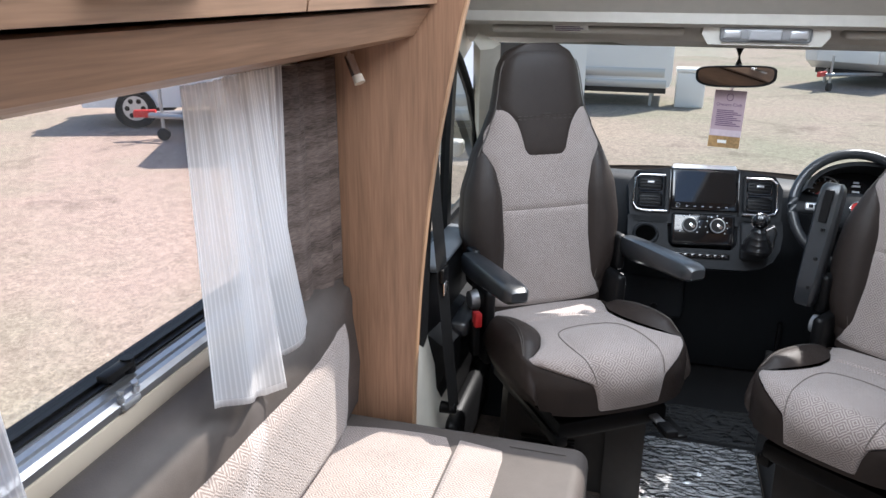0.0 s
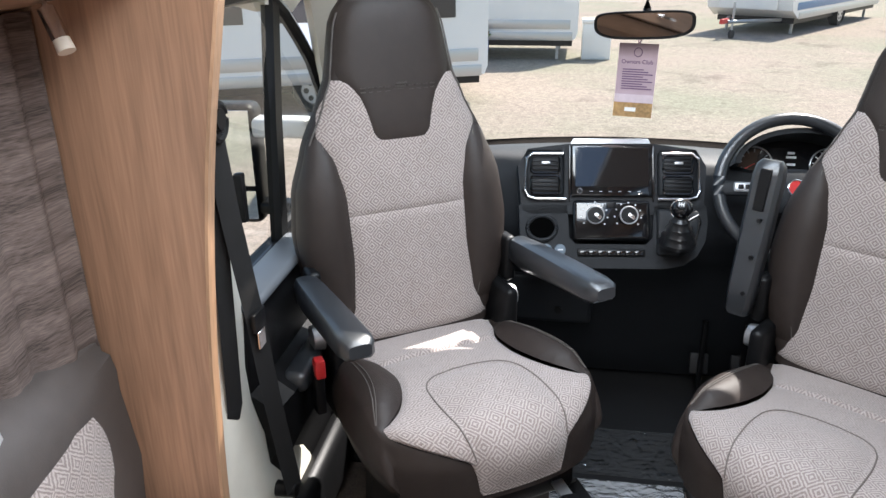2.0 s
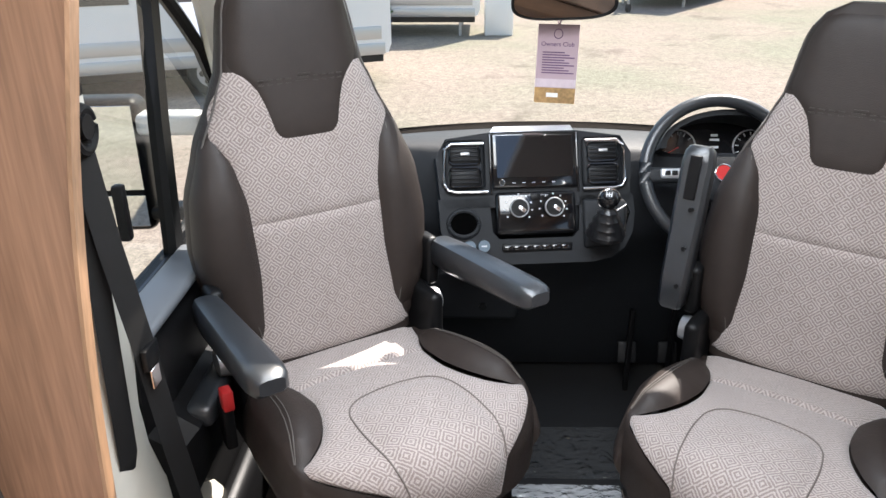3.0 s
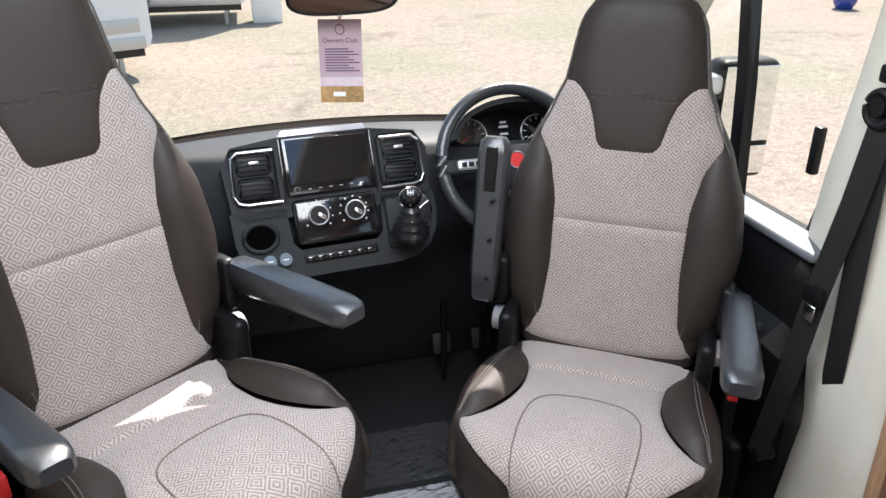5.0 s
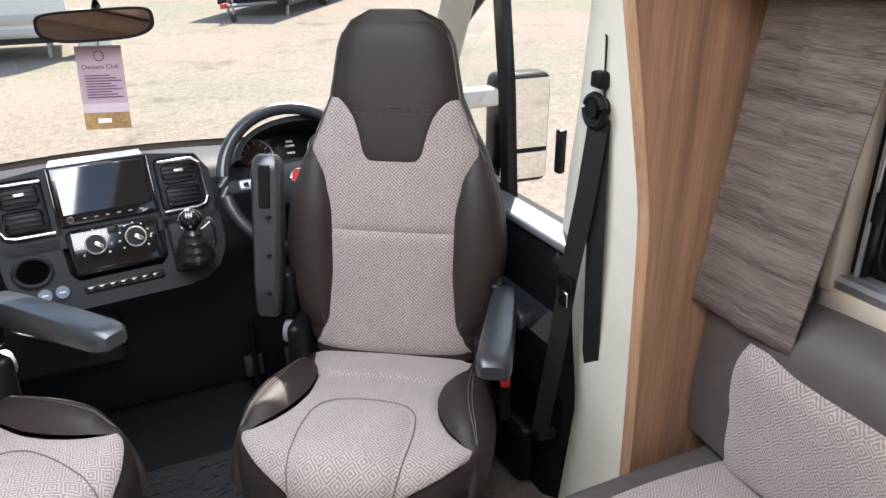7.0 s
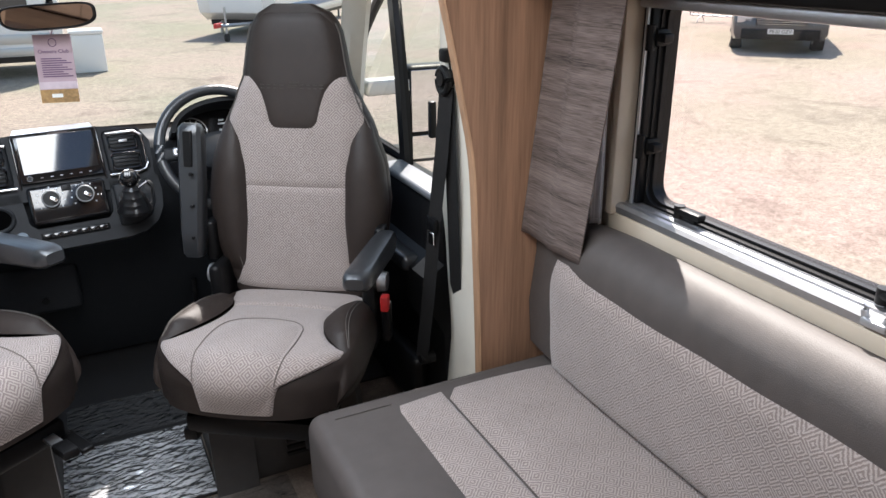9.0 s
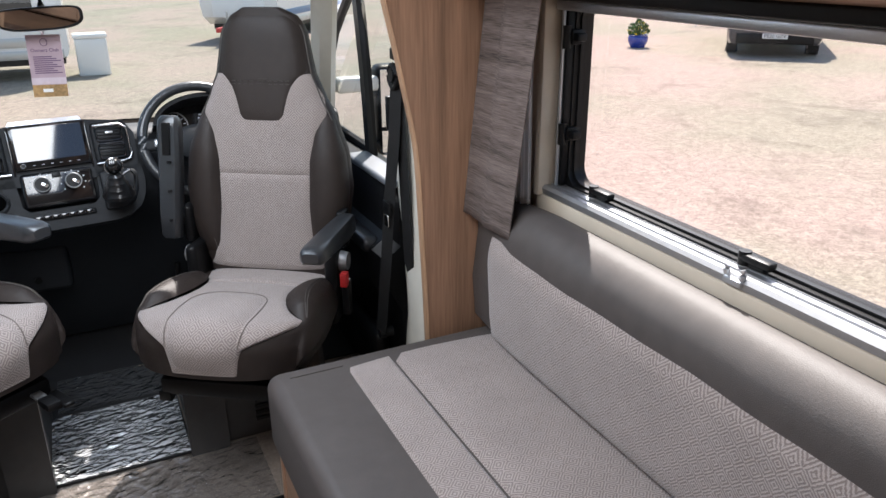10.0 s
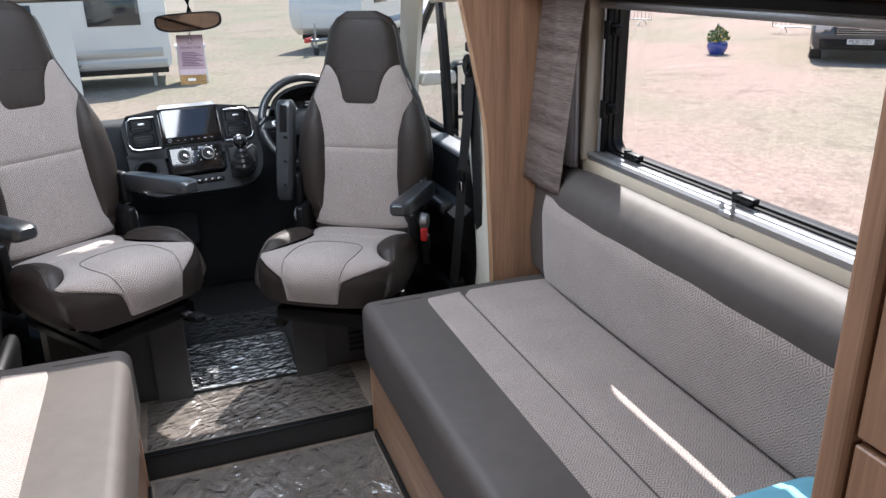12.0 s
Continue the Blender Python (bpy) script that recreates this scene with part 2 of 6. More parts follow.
ARM = mat("armrest_plastic", (0.020, 0.0225, 0.026), 0.30, grain=0.1, scale=60, bump=0.12, bump_scale=800, spec=0.8)
GLOSS = mat("piano_black", (0.006, 0.006, 0.007), 0.12, coat=0.5)
SCREEN = mat("screen_glass", (0.008, 0.008, 0.009), 0.05, spec=1.0, coat=0.25)
CHROME = mat("chrome", (0.75, 0.75, 0.76), 0.18, metal=1.0)
ALU = mat("aluminium_rail", (0.44, 0.445, 0.46), 0.38, metal=0.85, grain=0.06, scale=80)
SATIN = mat("satin_silver", (0.5, 0.51, 0.53), 0.35, metal=0.7)
CREAM = mat("cream_trim", (0.56, 0.53, 0.46), 0.65, grain=0.05, scale=20, bump=0.08, bump_scale=500)
LINER = mat("headliner", (0.46, 0.44, 0.40), 0.9, grain=0.06, scale=30, bump=0.25, bump_scale=700)
BEIGE = mat("beige_ledge", (0.52, 0.45, 0.36), 0.55, grain=0.05, scale=15)
WALL = mat("wall_lining", (0.60, 0.57, 0.51), 0.7, grain=0.04, scale=12, bump=0.05)
PAINT = mat("white_paint", (0.84, 0.84, 0.84), 0.25, coat=0.4, grain=0.02, scale=3)
GREY_VAN = mat("dark_grey_paint", (0.035, 0.038, 0.045), 0.3, coat=0.6, grain=0.05, scale=4)
CARPET = mat("brown_carpet", (0.185, 0.152, 0.128), 0.95, grain=0.3, scale=200, bump=0.6, bump_scale=900, spec=0.1)
RUBBER = mat("black_rubber", (0.008, 0.008, 0.009), 0.6, grain=0.2, scale=60, bump=0.2, bump_scale=300)
MAT = mat("black_floor_mat", (0.010, 0.0105, 0.012), 0.8, grain=0.25, scale=150, bump=0.4, bump_scale=700)
WEB = mat("belt_webbing", (0.009, 0.0085, 0.0085), 0.75, grain=0.2, scale=300, bump=0.4, bump_scale=900, spec=0.3)
PEDESTAL = mat("pedestal_plastic", (0.024, 0.0225, 0.022), 0.5, grain=0.15, scale=40, bump=0.2, bump_scale=600)
RED = mat("red_plastic", (0.55, 0.03, 0.03), 0.35)
BLUEPLAS = mat("blue_grey_cap", (0.10, 0.14, 0.18), 0.45)
CURTAIN = mat("taupe_curtain", (0.128, 0.101, 0.091), 0.95, grain=0.55, scale=150, bump=0.3, bump_scale=150, stretch=(1, 0.10, 3.2), spec=0.1)
NET = veil("voile", (0.88, 0.87, 0.88), 0.52, 0.013)
GLASS = clear("window_glass", (0.475, 0.485, 0.440), 0.0, 0.8)
ROOFGLASS = clear("roof_glass", (0.87, 0.855, 0.83), 0.0, 0.5)
ACRYLIC = clear("acrylic_pane", (0.805, 0.765, 0.735), 0.0, 0.5)
# strong white haze stands in for sunlight on the mat's film
FILM = clear("crinkled_film", (0.9, 0.9, 0.9), 0.10, 7.0, bump=0.4, bump_scale=16, stretch=(1.0, 1.8, 1), haze=0.58)
FILM2 = clear("crinkled_film_fine", (0.9, 0.9, 0.9), 0.07, 3.2, bump=0.75, bump_scale=10, stretch=(1.6, 1.0, 1), haze=0.04)
MIRROR = mat("mirror_glass", (0.85, 0.86, 0.87), 0.02, metal=1.0)
DIMMIRROR = mat("rear_mirror_glass", (0.30, 0.30, 0.30), 0.03, metal=1.0)
TARMAC = tarmac("pale_tarmac")
STRIPE = mat("blue_band", (0.10, 0.20, 0.38), 0.35, coat=0.3)
TINT = mat("tinted_pane", (0.03, 0.035, 0.04), 0.08, coat=0.5)
TYRE = mat("tyre", (0.02, 0.02, 0.02), 0.85, grain=0.2, scale=30)
POTBLUE = mat("blue_glaze", (0.02, 0.05, 0.33), 0.15, coat=0.6, grain=0.2, scale=8)
LEAF = mat("leaf", (0.07, 0.13, 0.03), 0.6, grain=0.4, scale=20)
YELLOW = mat("yellow_flower", (0.6, 0.5, 0.03), 0.6)
STEEL = mat("galvanised", (0.42, 0.43, 0.45), 0.45, metal=0.8, grain=0.15, scale=20)
PAPER = mat("lilac_card", (0.37, 0.275, 0.31), 0.6, grain=0.05, scale=20)
INK = mat("purple_ink", (0.10, 0.05, 0.12), 0.6)
FIELD = mat("field_print", (0.30, 0.18, 0.07), 0.6, grain=0.4, scale=120)
SKYP = mat("pale_print", (0.48, 0.40, 0.44), 0.6, grain=0.1, scale=60)
LABEL = mat("white_label", (0.7, 0.7, 0.68), 0.5)
AQUA = mat("pale_blue_cloth", (0.16, 0.42, 0.55), 0.8, grain=0.1, scale=30, bump=0.2)
PLATE = mat("plate_white", (0.75, 0.75, 0.72), 0.4)
DIAL = mat("dial_print", (0.55, 0.57, 0.6), 0.5)
# near-black that puts shade into the colour of gaps and the cup well
SHADE_BLACK = mat("painted_shade", (0.002, 0.002, 0.002), 1.0, spec=0.0)


# ---- mesh helpers ----
def part(name, bm, material, parent=None, label="", smooth=True, mats=()):
    me = bpy.data.meshes.new(name)
    bmesh.ops.recalc_face_normals(bm, faces=bm.faces)
    bm.to_mesh(me)
    bm.free()
    me.materials.append(material)
    for m in mats:
        me.materials.append(m)
    if smooth:
        me.shade_smooth()
        me.set_sharp_from_angle(angle=radians(40))
    ob = new(name, me)
    if parent:
        ob.parent = parent
    if label:
        ob["label"] = label
    return ob


def thing(name, m, label, category, group="", kind=""):
    e = new(name)
    e.empty_display_size = 0.1
    e.matrix_world = m
    return tagged(e, label, category, group, kind)


def box(bm, x0, x1, y0, y1, z0, z1, r=0.0, seg=2, m=None):
    ret = bmesh.ops.create_cube(bm, size=1)
    vs = ret["verts"]
    for v in vs:
        v.co = Vector(((x0 + x1) / 2 + v.co.x * (x1 - x0), (y0 + y1) / 2 + v.co.y * (y1 - y0), (z0 + z1) / 2 + v.co.z * (z1 - z0)))
    if r:
        es = list({e for v in vs for e in v.link_edges})
        geo = bmesh.ops.bevel(bm, geom=es, offset=r, segments=seg, profile=0.5, affect="EDGES")
        vs = list({v for f in geo["faces"] for v in f.verts} | {v for v in vs if v.is_valid})
    if m is not None:
        for v in vs:
            v.co = m @ v.co
    return vs


def one_box(*a, **k):
    bm = bmesh.new()
    box(bm, *a, **k)
    return bm


def cyl(bm, p0, p1, r0, r1=None, n=16, caps=True):
    p0, p1 = Vector(p0), Vector(p1)
    d = p1 - p0
    ret = bmesh.ops.create_cone(bm, cap_ends=caps, segments=n, radius1=r0, radius2=r0 if r1 is None else r1, depth=d.length)
    m = Matrix.Translation((p0 + p1) / 2) @ d.to_track_quat("Z", "Y").to_matrix().to_4x4()
    for v in ret["verts"]:
        v.co = m @ v.co
    return ret["verts"]


def one_cyl(*a, **k):
    bm = bmesh.new()
    cyl(bm, *a, **k)
    return bm


def loft(bm, rings, cap=True, close=True):
    rows = [[bm.verts.new(c) for c in ring] for ring in rings]
    n = len(rows[0])
    for a, b in zip(rows, rows[1:]):
        for i in range(n if close else n - 1):
            j = (i + 1) % n
            bm.faces.new((a[i], a[j], b[j], b[i]))
    if cap and close:
        bm.faces.new(rows[0][::-1])
        bm.faces.new(rows[-1])
    return bm


def tube(bm, pts, r, n=10, closed=False):
    pts = [Vector(p) for p in pts]
    rings = []
    for i, p in enumerate(pts):
        a, b = (pts[i - 1], pts[(i + 1) % len(pts)]) if closed else (pts[max(i - 1, 0)], pts[min(i + 1, len(pts) - 1)])
        q = (b - a).to_track_quat("Z", "Y").to_matrix()
        rr = r[i] if isinstance(r, (list, tuple)) else r
        rings.append([p + q @ Vector((rr * math.cos(2 * math.pi * k / n), rr * math.sin(2 * math.pi * k / n), 0)) for k in range(n)])
    if closed:
        rings.append(rings[0])
        loft(bm, rings, cap=False)
        bmesh.ops.remove_doubles(bm, verts=bm.verts, dist=1e-5)
    else:
        loft(bm, rings)
    return bm


def patch(surf, left, right, b0, b1, nu=14, nv=18, puff=0.006, power=6, sink=0.004, lift=None, flip=1):
    """A sewn cover: a stretch of the surface surf(a, b) between two edges, domed and turned down at its rim, with the cloth's metres as its map."""
    bm = bmesh.new()
    uvl = bm.loops.layers.uv.new("UVMap")
    grid, par = [], {}
    for j in range(nv + 1):
        tj = j / nv
        b = b0 + (b1 - b0) * tj
        row = []
        for i in range(nu + 1):
            ti = i / nu
            a = left(b) + (right(b) - left(b)) * ti
            e = 1e-3
            p = surf(a, b)
            n = (surf(a + e, b) - p).cross(surf(a, b + e) - p)
            n = flip * n.normalized() if n.length > 1e-12 else Vector((0, 0, 1))
            rim = max(abs(2 * ti - 1), abs(2 * tj - 1))
            h = puff * (1 - abs(2 * ti - 1) ** power) * (1 - abs(2 * tj - 1) ** power) - (sink if rim > 0.999 else 0)
            if lift:
                h += lift(ti, tj)
            v = bm.verts.new(p + n * h)
            par[v] = (a, b)
            row.append(v)
        grid.append(row)
    for j in range(nv):
        for i in range(nu):
            f = bm.faces.new((grid[j][i], grid[j][i + 1], grid[j + 1][i + 1], grid[j + 1][i]))
            for l in f.loops:
                l[uvl].uv = par[l.vert]
    return bm


def prism(bm, pts, axis, a0, a1):
    """Extrudes an outline of pairs along one axis."""
    def at(p, a):
        return {"x": (a, p[0], p[1]), "y": (p[0], a, p[1]), "z": (p[0], p[1], a)}[axis]
    loft(bm, [[at(p, a0) for p in pts], [at(p, a1) for p in pts]])
    return bm


def bevelled(bm, r, seg=2, angle=30):
    es = [e for e in bm.edges if len(e.link_faces) == 2 and e.calc_face_angle(0) > radians(angle)]
    bmesh.ops.bevel(bm, geom=es, offset=r, segments=seg, profile=0.5, affect="EDGES")
    return bm


def lettering(name, text, size, m, material, parent, depth=0.0008, align="CENTER"):
    c = bpy.data.curves.new(name, "FONT")
    c.body, c.size, c.extrude, c.align_x, c.align_y = text, size, depth, align, "CENTER"
    tmp = new(name, c)
    bpy.context.view_layer.update()
    me = bpy.data.meshes.new_from_object(tmp.evaluated_get(bpy.context.evaluated_depsgraph_get()))
    bpy.data.objects.remove(tmp)
    me.materials.clear()
    me.materials.append(material)
    ob = new(name, me)
    ob.parent = parent
    ob.matrix_local = m
    return ob


def lerp_curve(pts, t):
    for (a, x), (b, y) in zip(pts, pts[1:]):
        if t <= b:
            k = max(0.0, (t - a) / (b - a))
            k = k * k * (3 - 2 * k) * 0.4 + k * 0.6
            return x + (y - x) * k
    return pts[-1][1]


def ease(pts, t):
    """A smooth curve through pairs, with no overshoot."""
    if t <= pts[0][0]:
        return pts[0][1]
    if t >= pts[-1][0]:
        return pts[-1][1]
    i = max(k for k in range(len(pts) - 1) if pts[k][0] <= t)
    sl = [(q[1] - p[1]) / (q[0] - p[0]) for p, q in zip(pts, pts[1:])]

    def tan(k):
        if k == 0 or k == len(pts) - 1:
            return 0.0 if sl[0 if k == 0 else -1] == 0 else sl[0 if k == 0 else -1]
        a, b = sl[k - 1], sl[k]
        return 0.0 if a * b <= 0 else 2 * a * b / (a + b)
    h = pts[i + 1][0] - pts[i][0]
    k = (t - pts[i][0]) / h
    return ((2 * k ** 3 - 3 * k * k + 1) * pts[i][1] + (k ** 3 - 2 * k * k + k) * h * tan(i)
            + (3 * k * k - 2 * k ** 3) * pts[i + 1][1] + (k ** 3 - k * k) * h * tan(i + 1))


# ---- the large structure ----
STEP_Y, CAB_Z = 1.715, 0.087
CEIL = 1.97


def structure(name, bm, material, label, category, smooth=False, mats=()):
    return tagged(part(name, bm, material, None, "", smooth, mats), label, category, kind="structure")


structure("floor", one_box(-1.14, 1.14, -2.3, STEP_Y + 0.02, -0.06, 0.0), CARPET, "dark brown carpeted floor of the lounge", "floor")
bm = one_box(-0.95, 0.95, STEP_Y, 3.3, -0.06, CAB_Z)
structure("cab_floor", bm, CARPET, "raised brown carpeted cab floor beyond a step", "floor")
structure("trim_step", one_box(-0.37, 0.37, STEP_Y - 0.012, STEP_Y, 0.0, CAB_Z - 0.002, 0.003), RUBBER, "dark riser of the step up to the cab", "step")
structure("trim_step_edge", one_box(-0.37, 0.37, STEP_Y - 0.016, STEP_Y + 0.012, CAB_Z - 0.002, CAB_Z + 0.004, 0.002), BLACK, "black edging strip on the step", "trim", True)
structure("cab_rubber_floor", one_box(-0.92, 0.92, 2.40, 3.25, CAB_Z - 0.01, CAB_Z + 0.006), RUBBER, "black rubber cab floor covering", "floor")


def side_wall(sx):
    bm = bmesh.new()
    a, b = (1.10, 1.14) if sx > 0 else (-1.14, -1.10)
    y0, y1, z0, z1 = 0.30, 1.53, 0.93, 1.43
    box(bm, a, b, -2.3, y0, -0.5, CEIL + 0.04)
    box(bm, a, b, y1, 1.80, -0.5, CEIL + 0.04)
    box(bm, a, b, y0, y1, -0.5, z0)
    box(bm, a, b, y0, y1, z1, CEIL + 0.04)
    return bm


structure("wall_right", side_wall(1), WALL, "pale lined side wall with a wide window opening", "wall")
structure("wall_left", side_wall(-1), WALL, "pale lined side wall with a wide window opening", "wall")
for sx, nm in ((1, "cladding_right"), (-1, "cladding_left")):
    bm = bmesh.new()
    a, b = (1.142, 1.152) if sx > 0 else (-1.152, -1.142)
    box(bm, a, b, -2.3, 1.80, -0.5, 0.90)
    box(bm, a, b, -2.3, 1.80, 1.46, CEIL + 0.06)
    box(bm, a, b, 1.56, 1.80, 0.90, 1.46)
    box(bm, a, b, -2.3, 0.27, 0.90, 1.46)
    structure(nm, bm, PAINT, "white outer skin of the motorhome body", "wall")
structure("wall_back", one_box(-1.14, 1.14, -2.34, -2.3, -0.06, CEIL + 0.04), WALL, "plain pale end wall of the lounge", "wall")
bm = bmesh.new()
RX0, RX1, RY0, RY1 = -0.50, 0.36, 0.45, 1.86
box(bm, -1.14, RX0, -2.3, 1.86, CEIL, CEIL + 0.04)
box(bm, RX1, 1.14, -2.3, 1.86, CEIL, CEIL + 0.04)
box(bm, RX0, RX1, -2.3, RY0, CEIL, CEIL + 0.04)
structure("ceiling", bm, LINER, "pale ceiling with a roof light opening", "ceiling")
# sloping overcab with its skylight
SL0, SL1 = Vector((0, 1.86, CEIL)), Vector((0, 2.40, 1.52))


def slope_pt(k, x, off=0.0):
    d = (SL1 - SL0)
    n = Vector((0, -d.z, d.y)).normalized()
    p = SL0 + d * k + n * off
    return (x, p.y, p.z)


def slope_slab(bm, x0, x1, k0, k1, th=0.04):
    loft(bm, [[slope_pt(k0, x0), slope_pt(k0, x1), slope_pt(k0, x1, th), slope_pt(k0, x0, th)],
              [slope_pt(k1, x0), slope_pt(k1, x1), slope_pt(k1, x1, th), slope_pt(k1, x0, th)]])


bm = bmesh.new()
slope_slab(bm, -1.0, RX0, 0, 1)
slope_slab(bm, RX1, 1.0, 0, 1)
slope_slab(bm, RX0, RX1, 0.82, 1)
structure("ceiling_overcab", bm, LINER, "sloping pale overcab lining with a skylight", "ceiling")

# windscreen header: lining profile with visor recesses
bm = bmesh.new()
prism(bm, [(2.40, 1.515), (2.405, 1.49), (2.44, 1.478), (2.47, 1.490), (2.52, 1.488), (2.545, 1.466), (2.555, 1.432), (2.60, 1.412), (2.64, 1.412), (2.64, 1.46), (2.44, 1.57), (2.40, 1.56)], "x", -0.90, 0.90)
hdr = structure("ceiling_header", bm, LINER, "pale moulded lining above the windscreen", "ceiling", True)
for sx in (-1, 1):
    bm = bmesh.new()
    prism(bm, [(1.78, 1.40), (2.30, 1.40), (2.52, 1.36), (2.64, 1.40), (2.60, 1.50), (2.42, 1.58), (1.86, 2.02), (1.78, 2.02)], "x", 0.90 * sx, 1.0 * sx)
    structure("wall_overcab_right" if sx > 0 else "wall_overcab_left", bm, CREAM, "cream lining above the cab door", "wall")
for x0, x1 in ((-0.80, -0.20), (0.24, 0.80)):
    bm = one_box(x0, x1, 2.475, 2.555, 1.452, 1.474, 0.009, 3)
    tagged(part("sun_visor", bm, LINER), "folded-up pale sun visor above the windscreen", "visor", "sun visors")

# windscreen
def screen_pt(x, k):
    u = x / 0.9
    y0, z0 = 2.61 - 0.12 * u * u, 1.425 - 0.01 * u * u
    y1, z1 = 3.27 - 0.34 * u * u, 0.86
    return Vector((x * (0.89 + 0.11 * k), y0 + (y1 - y0) * k, z0 + (z1 - z0) * k + 0.03 * math.sin(math.pi * k)))


ws = thing("windscreen", pose(0, 0, 0), "wide raked clear windscreen above the dashboard", "windscreen", kind="structure")
bm = bmesh.new()
loft(bm, [[screen_pt(-0.9 + 1.8 * i / 20, k / 8) for i in range(21)] for k in range(9)], close=False)
pane = part("pane", bm, GLASS, ws)
pane.visible_shadow = False
bm = bmesh.new()
loft(bm, [[screen_pt(-0.9 + 1.8 * i / 20, k) + Vector((0, dy, 0)) for i in range(21)] for k, dy in ((0.95, -0.008), (1.0, -0.008), (1.03, 0.002))], close=False)
part("lower_band", bm, BLACK, ws, "black edge band")
for sx in (-1, 1):
    bm = bmesh.new()
    rings = []
    for k in range(11):
        p = screen_pt(0.9 * sx, k / 10)
        rings.append([p + Vector(o) for o in ((-0.030 * sx, 0.012, 0.0), (-0.012 * sx, -0.030, -0.015), (0.025 * sx, -0.050, -0.018), (0.055 * sx, -0.02, 0.01), (0.05 * sx, 0.03, 0.03))])
    loft(bm, rings)
    tagged(part("trim_pillar_right" if sx > 0 else "trim_pillar_left", bm, CREAM), "cream windscreen pillar trim beside the cab door", "pillar", kind="structure")

# cab sides: B-pillar trim, door panel, door glass
def cab_side(sx, side):
    def X(v):
        return v * sx
    bm = bmesh.new()
    rings = []
    flare = [(CAB_Z, 0.36), (0.30, 0.34), (0.36, 0.31), (0.456, 0.20), (0.55, 0.09), (0.65, 0.02), (0.8, 0.0), (1.5, 0.0)]
    for z, yf, xi in ((CAB_Z, 2.06, 0.83), (0.30, 2.05, 0.845), (0.36, 2.045, 0.847), (0.42, 2.04, 0.85), (0.48, 2.05, 0.854), (0.55, 2.07, 0.858), (0.62, 2.09, 0.863), (0.70, 2.115, 0.868), (0.86, 2.17, 0.872), (1.0, 2.155, 0.868), (1.2, 2.112, 0.855), (1.40, 2.070, 0.835), (1.46, 2.06, 0.825)):
        yr = 1.775 if sx > 0 else 1.860
        yf += 0 if sx > 0 else ease(flare, z)
        rings.append([(X(0.98), yr, z), (X(xi + 0.012), yr, z), (X(xi - 0.004), yr + 0.025, z), (X(xi), yf - 0.11, z), (X(xi + 0.025), yf - 0.035, z), (X(xi + 0.06), yf, z), (X(0.98), yf, z)])
    loft(bm, rings)
    pillar = structure("trim_b_pillar_" + side, bm, CREAM, "cream moulded door pillar trim with a seat belt", "pillar", True)
    # door
    d = thing("cab_door_" + side, pose(X(0.90), 2.5, 0.2), "black-trimmed cab door with a clear window", "door", kind="structure")
    dm = pose(-X(0.90), -2.5, -0.2)

    def dp(name, bm, m, label="", parent=None):
        bmesh.ops.transform(bm, matrix=dm, verts=bm.verts)
        return part(name, bm, m, parent or d, label)
    bm = bmesh.new()
    rings = []
    for y in (2.06, 2.10, 2.16, 2.3, 2.5, 2.7, 2.86, 2.92):
        k = 0.03 if y < 2.09 else 0.0
        rings.append([(X(0.97), y, 0.09), (X(0.86 + k), y, 0.09), (X(0.85 + k), y, 0.40), (X(0.80 + k), y, 0.50), (X(0.795 + k), y, 0.62 - k), (X(0.85 + k), y, 0.66 - k), (X(0.845 + k), y, 0.78 - k), (X(0.865 + k), y, 0.825 - k), (X(0.90), y, 0.832 - k), (X(0.97), y, 0.832)])
    loft(bm, rings)
    dp("door_panel", bm, BLACK)
    dp("waist_trim", bevelled(one_box(X(0.842) if sx > 0 else X(0.925), X(0.925) if sx > 0 else X(0.842), 2.05, 2.46, 0.826, 0.85), 0.010, 3), mat("grey_waist_plastic", (0.11, 0.118, 0.13), 0.45), "grey waist rail trim")
    bm = one_box(min(X(0.775), X(0.835)), max(X(0.775), X(0.835)), 2.12, 2.52, 0.60, 0.65, 0.018, 3)
    dp("armrest", bm, ARM)
    bm = one_box(min(X(0.80), X(0.86)), max(X(0.80), X(0.86)), 2.12, 2.60, 0.12, 0.30, 0.03, 3)
    dp("door_pocket", bm, BLACK)
    bm = bmesh.new()
    loft(bm, [[(X(0.925), y, z), (X(0.955), y, z), (X(0.955), y + 0.042, z), (X(0.925), y + 0.042, z)] for y, z in ((2.435, 0.83), (2.465, 1.12), (2.520, 1.43))])
    bevelled(bm, 0.006, 2)
    dp("window_divider", bm, BLACK, "black upright window divider")
    bm = bmesh.new()
    tube(bm, [(X(0.94), 2.17, 0.84), (X(0.94), 2.135, 1.0), (X(0.935), 2.09, 1.25), (X(0.925), 2.07, 1.38), (X(0.92), 2.12, 1.415), (X(0.92), 2.44, 1.425)], 0.014, 8)
    dp("window_seal", bm, BLACK)
    bm = bmesh.new()
    tube(bm, [(X(0.938), 2.53, 1.405), (X(0.938), 2.61, 1.365), (X(0.94), 2.71, 1.295), (X(0.942), 2.80, 1.225), (X(0.945), 2.88, 1.125), (X(0.948), 2.925, 1.02), (X(0.95), 2.94, 0.93), (X(0.95), 2.92, 0.85), (X(0.95), 2.48, 0.84)], 0.017, 8)
    dp("quarter_frame", bm, BLACK, "black quarter light frame")
    bm = bmesh.new()
    loft(bm, [[(X(0.94), 2.17, 0.835), (X(0.945), 2.47, 0.835)], [(X(0.938), 2.085, 1.25), (X(0.938), 2.47, 1.25)], [(X(0.925), 2.065, 1.42), (X(0.925), 2.47, 1.42)]], close=False)
    g = dp("pane", bm, GLASS)
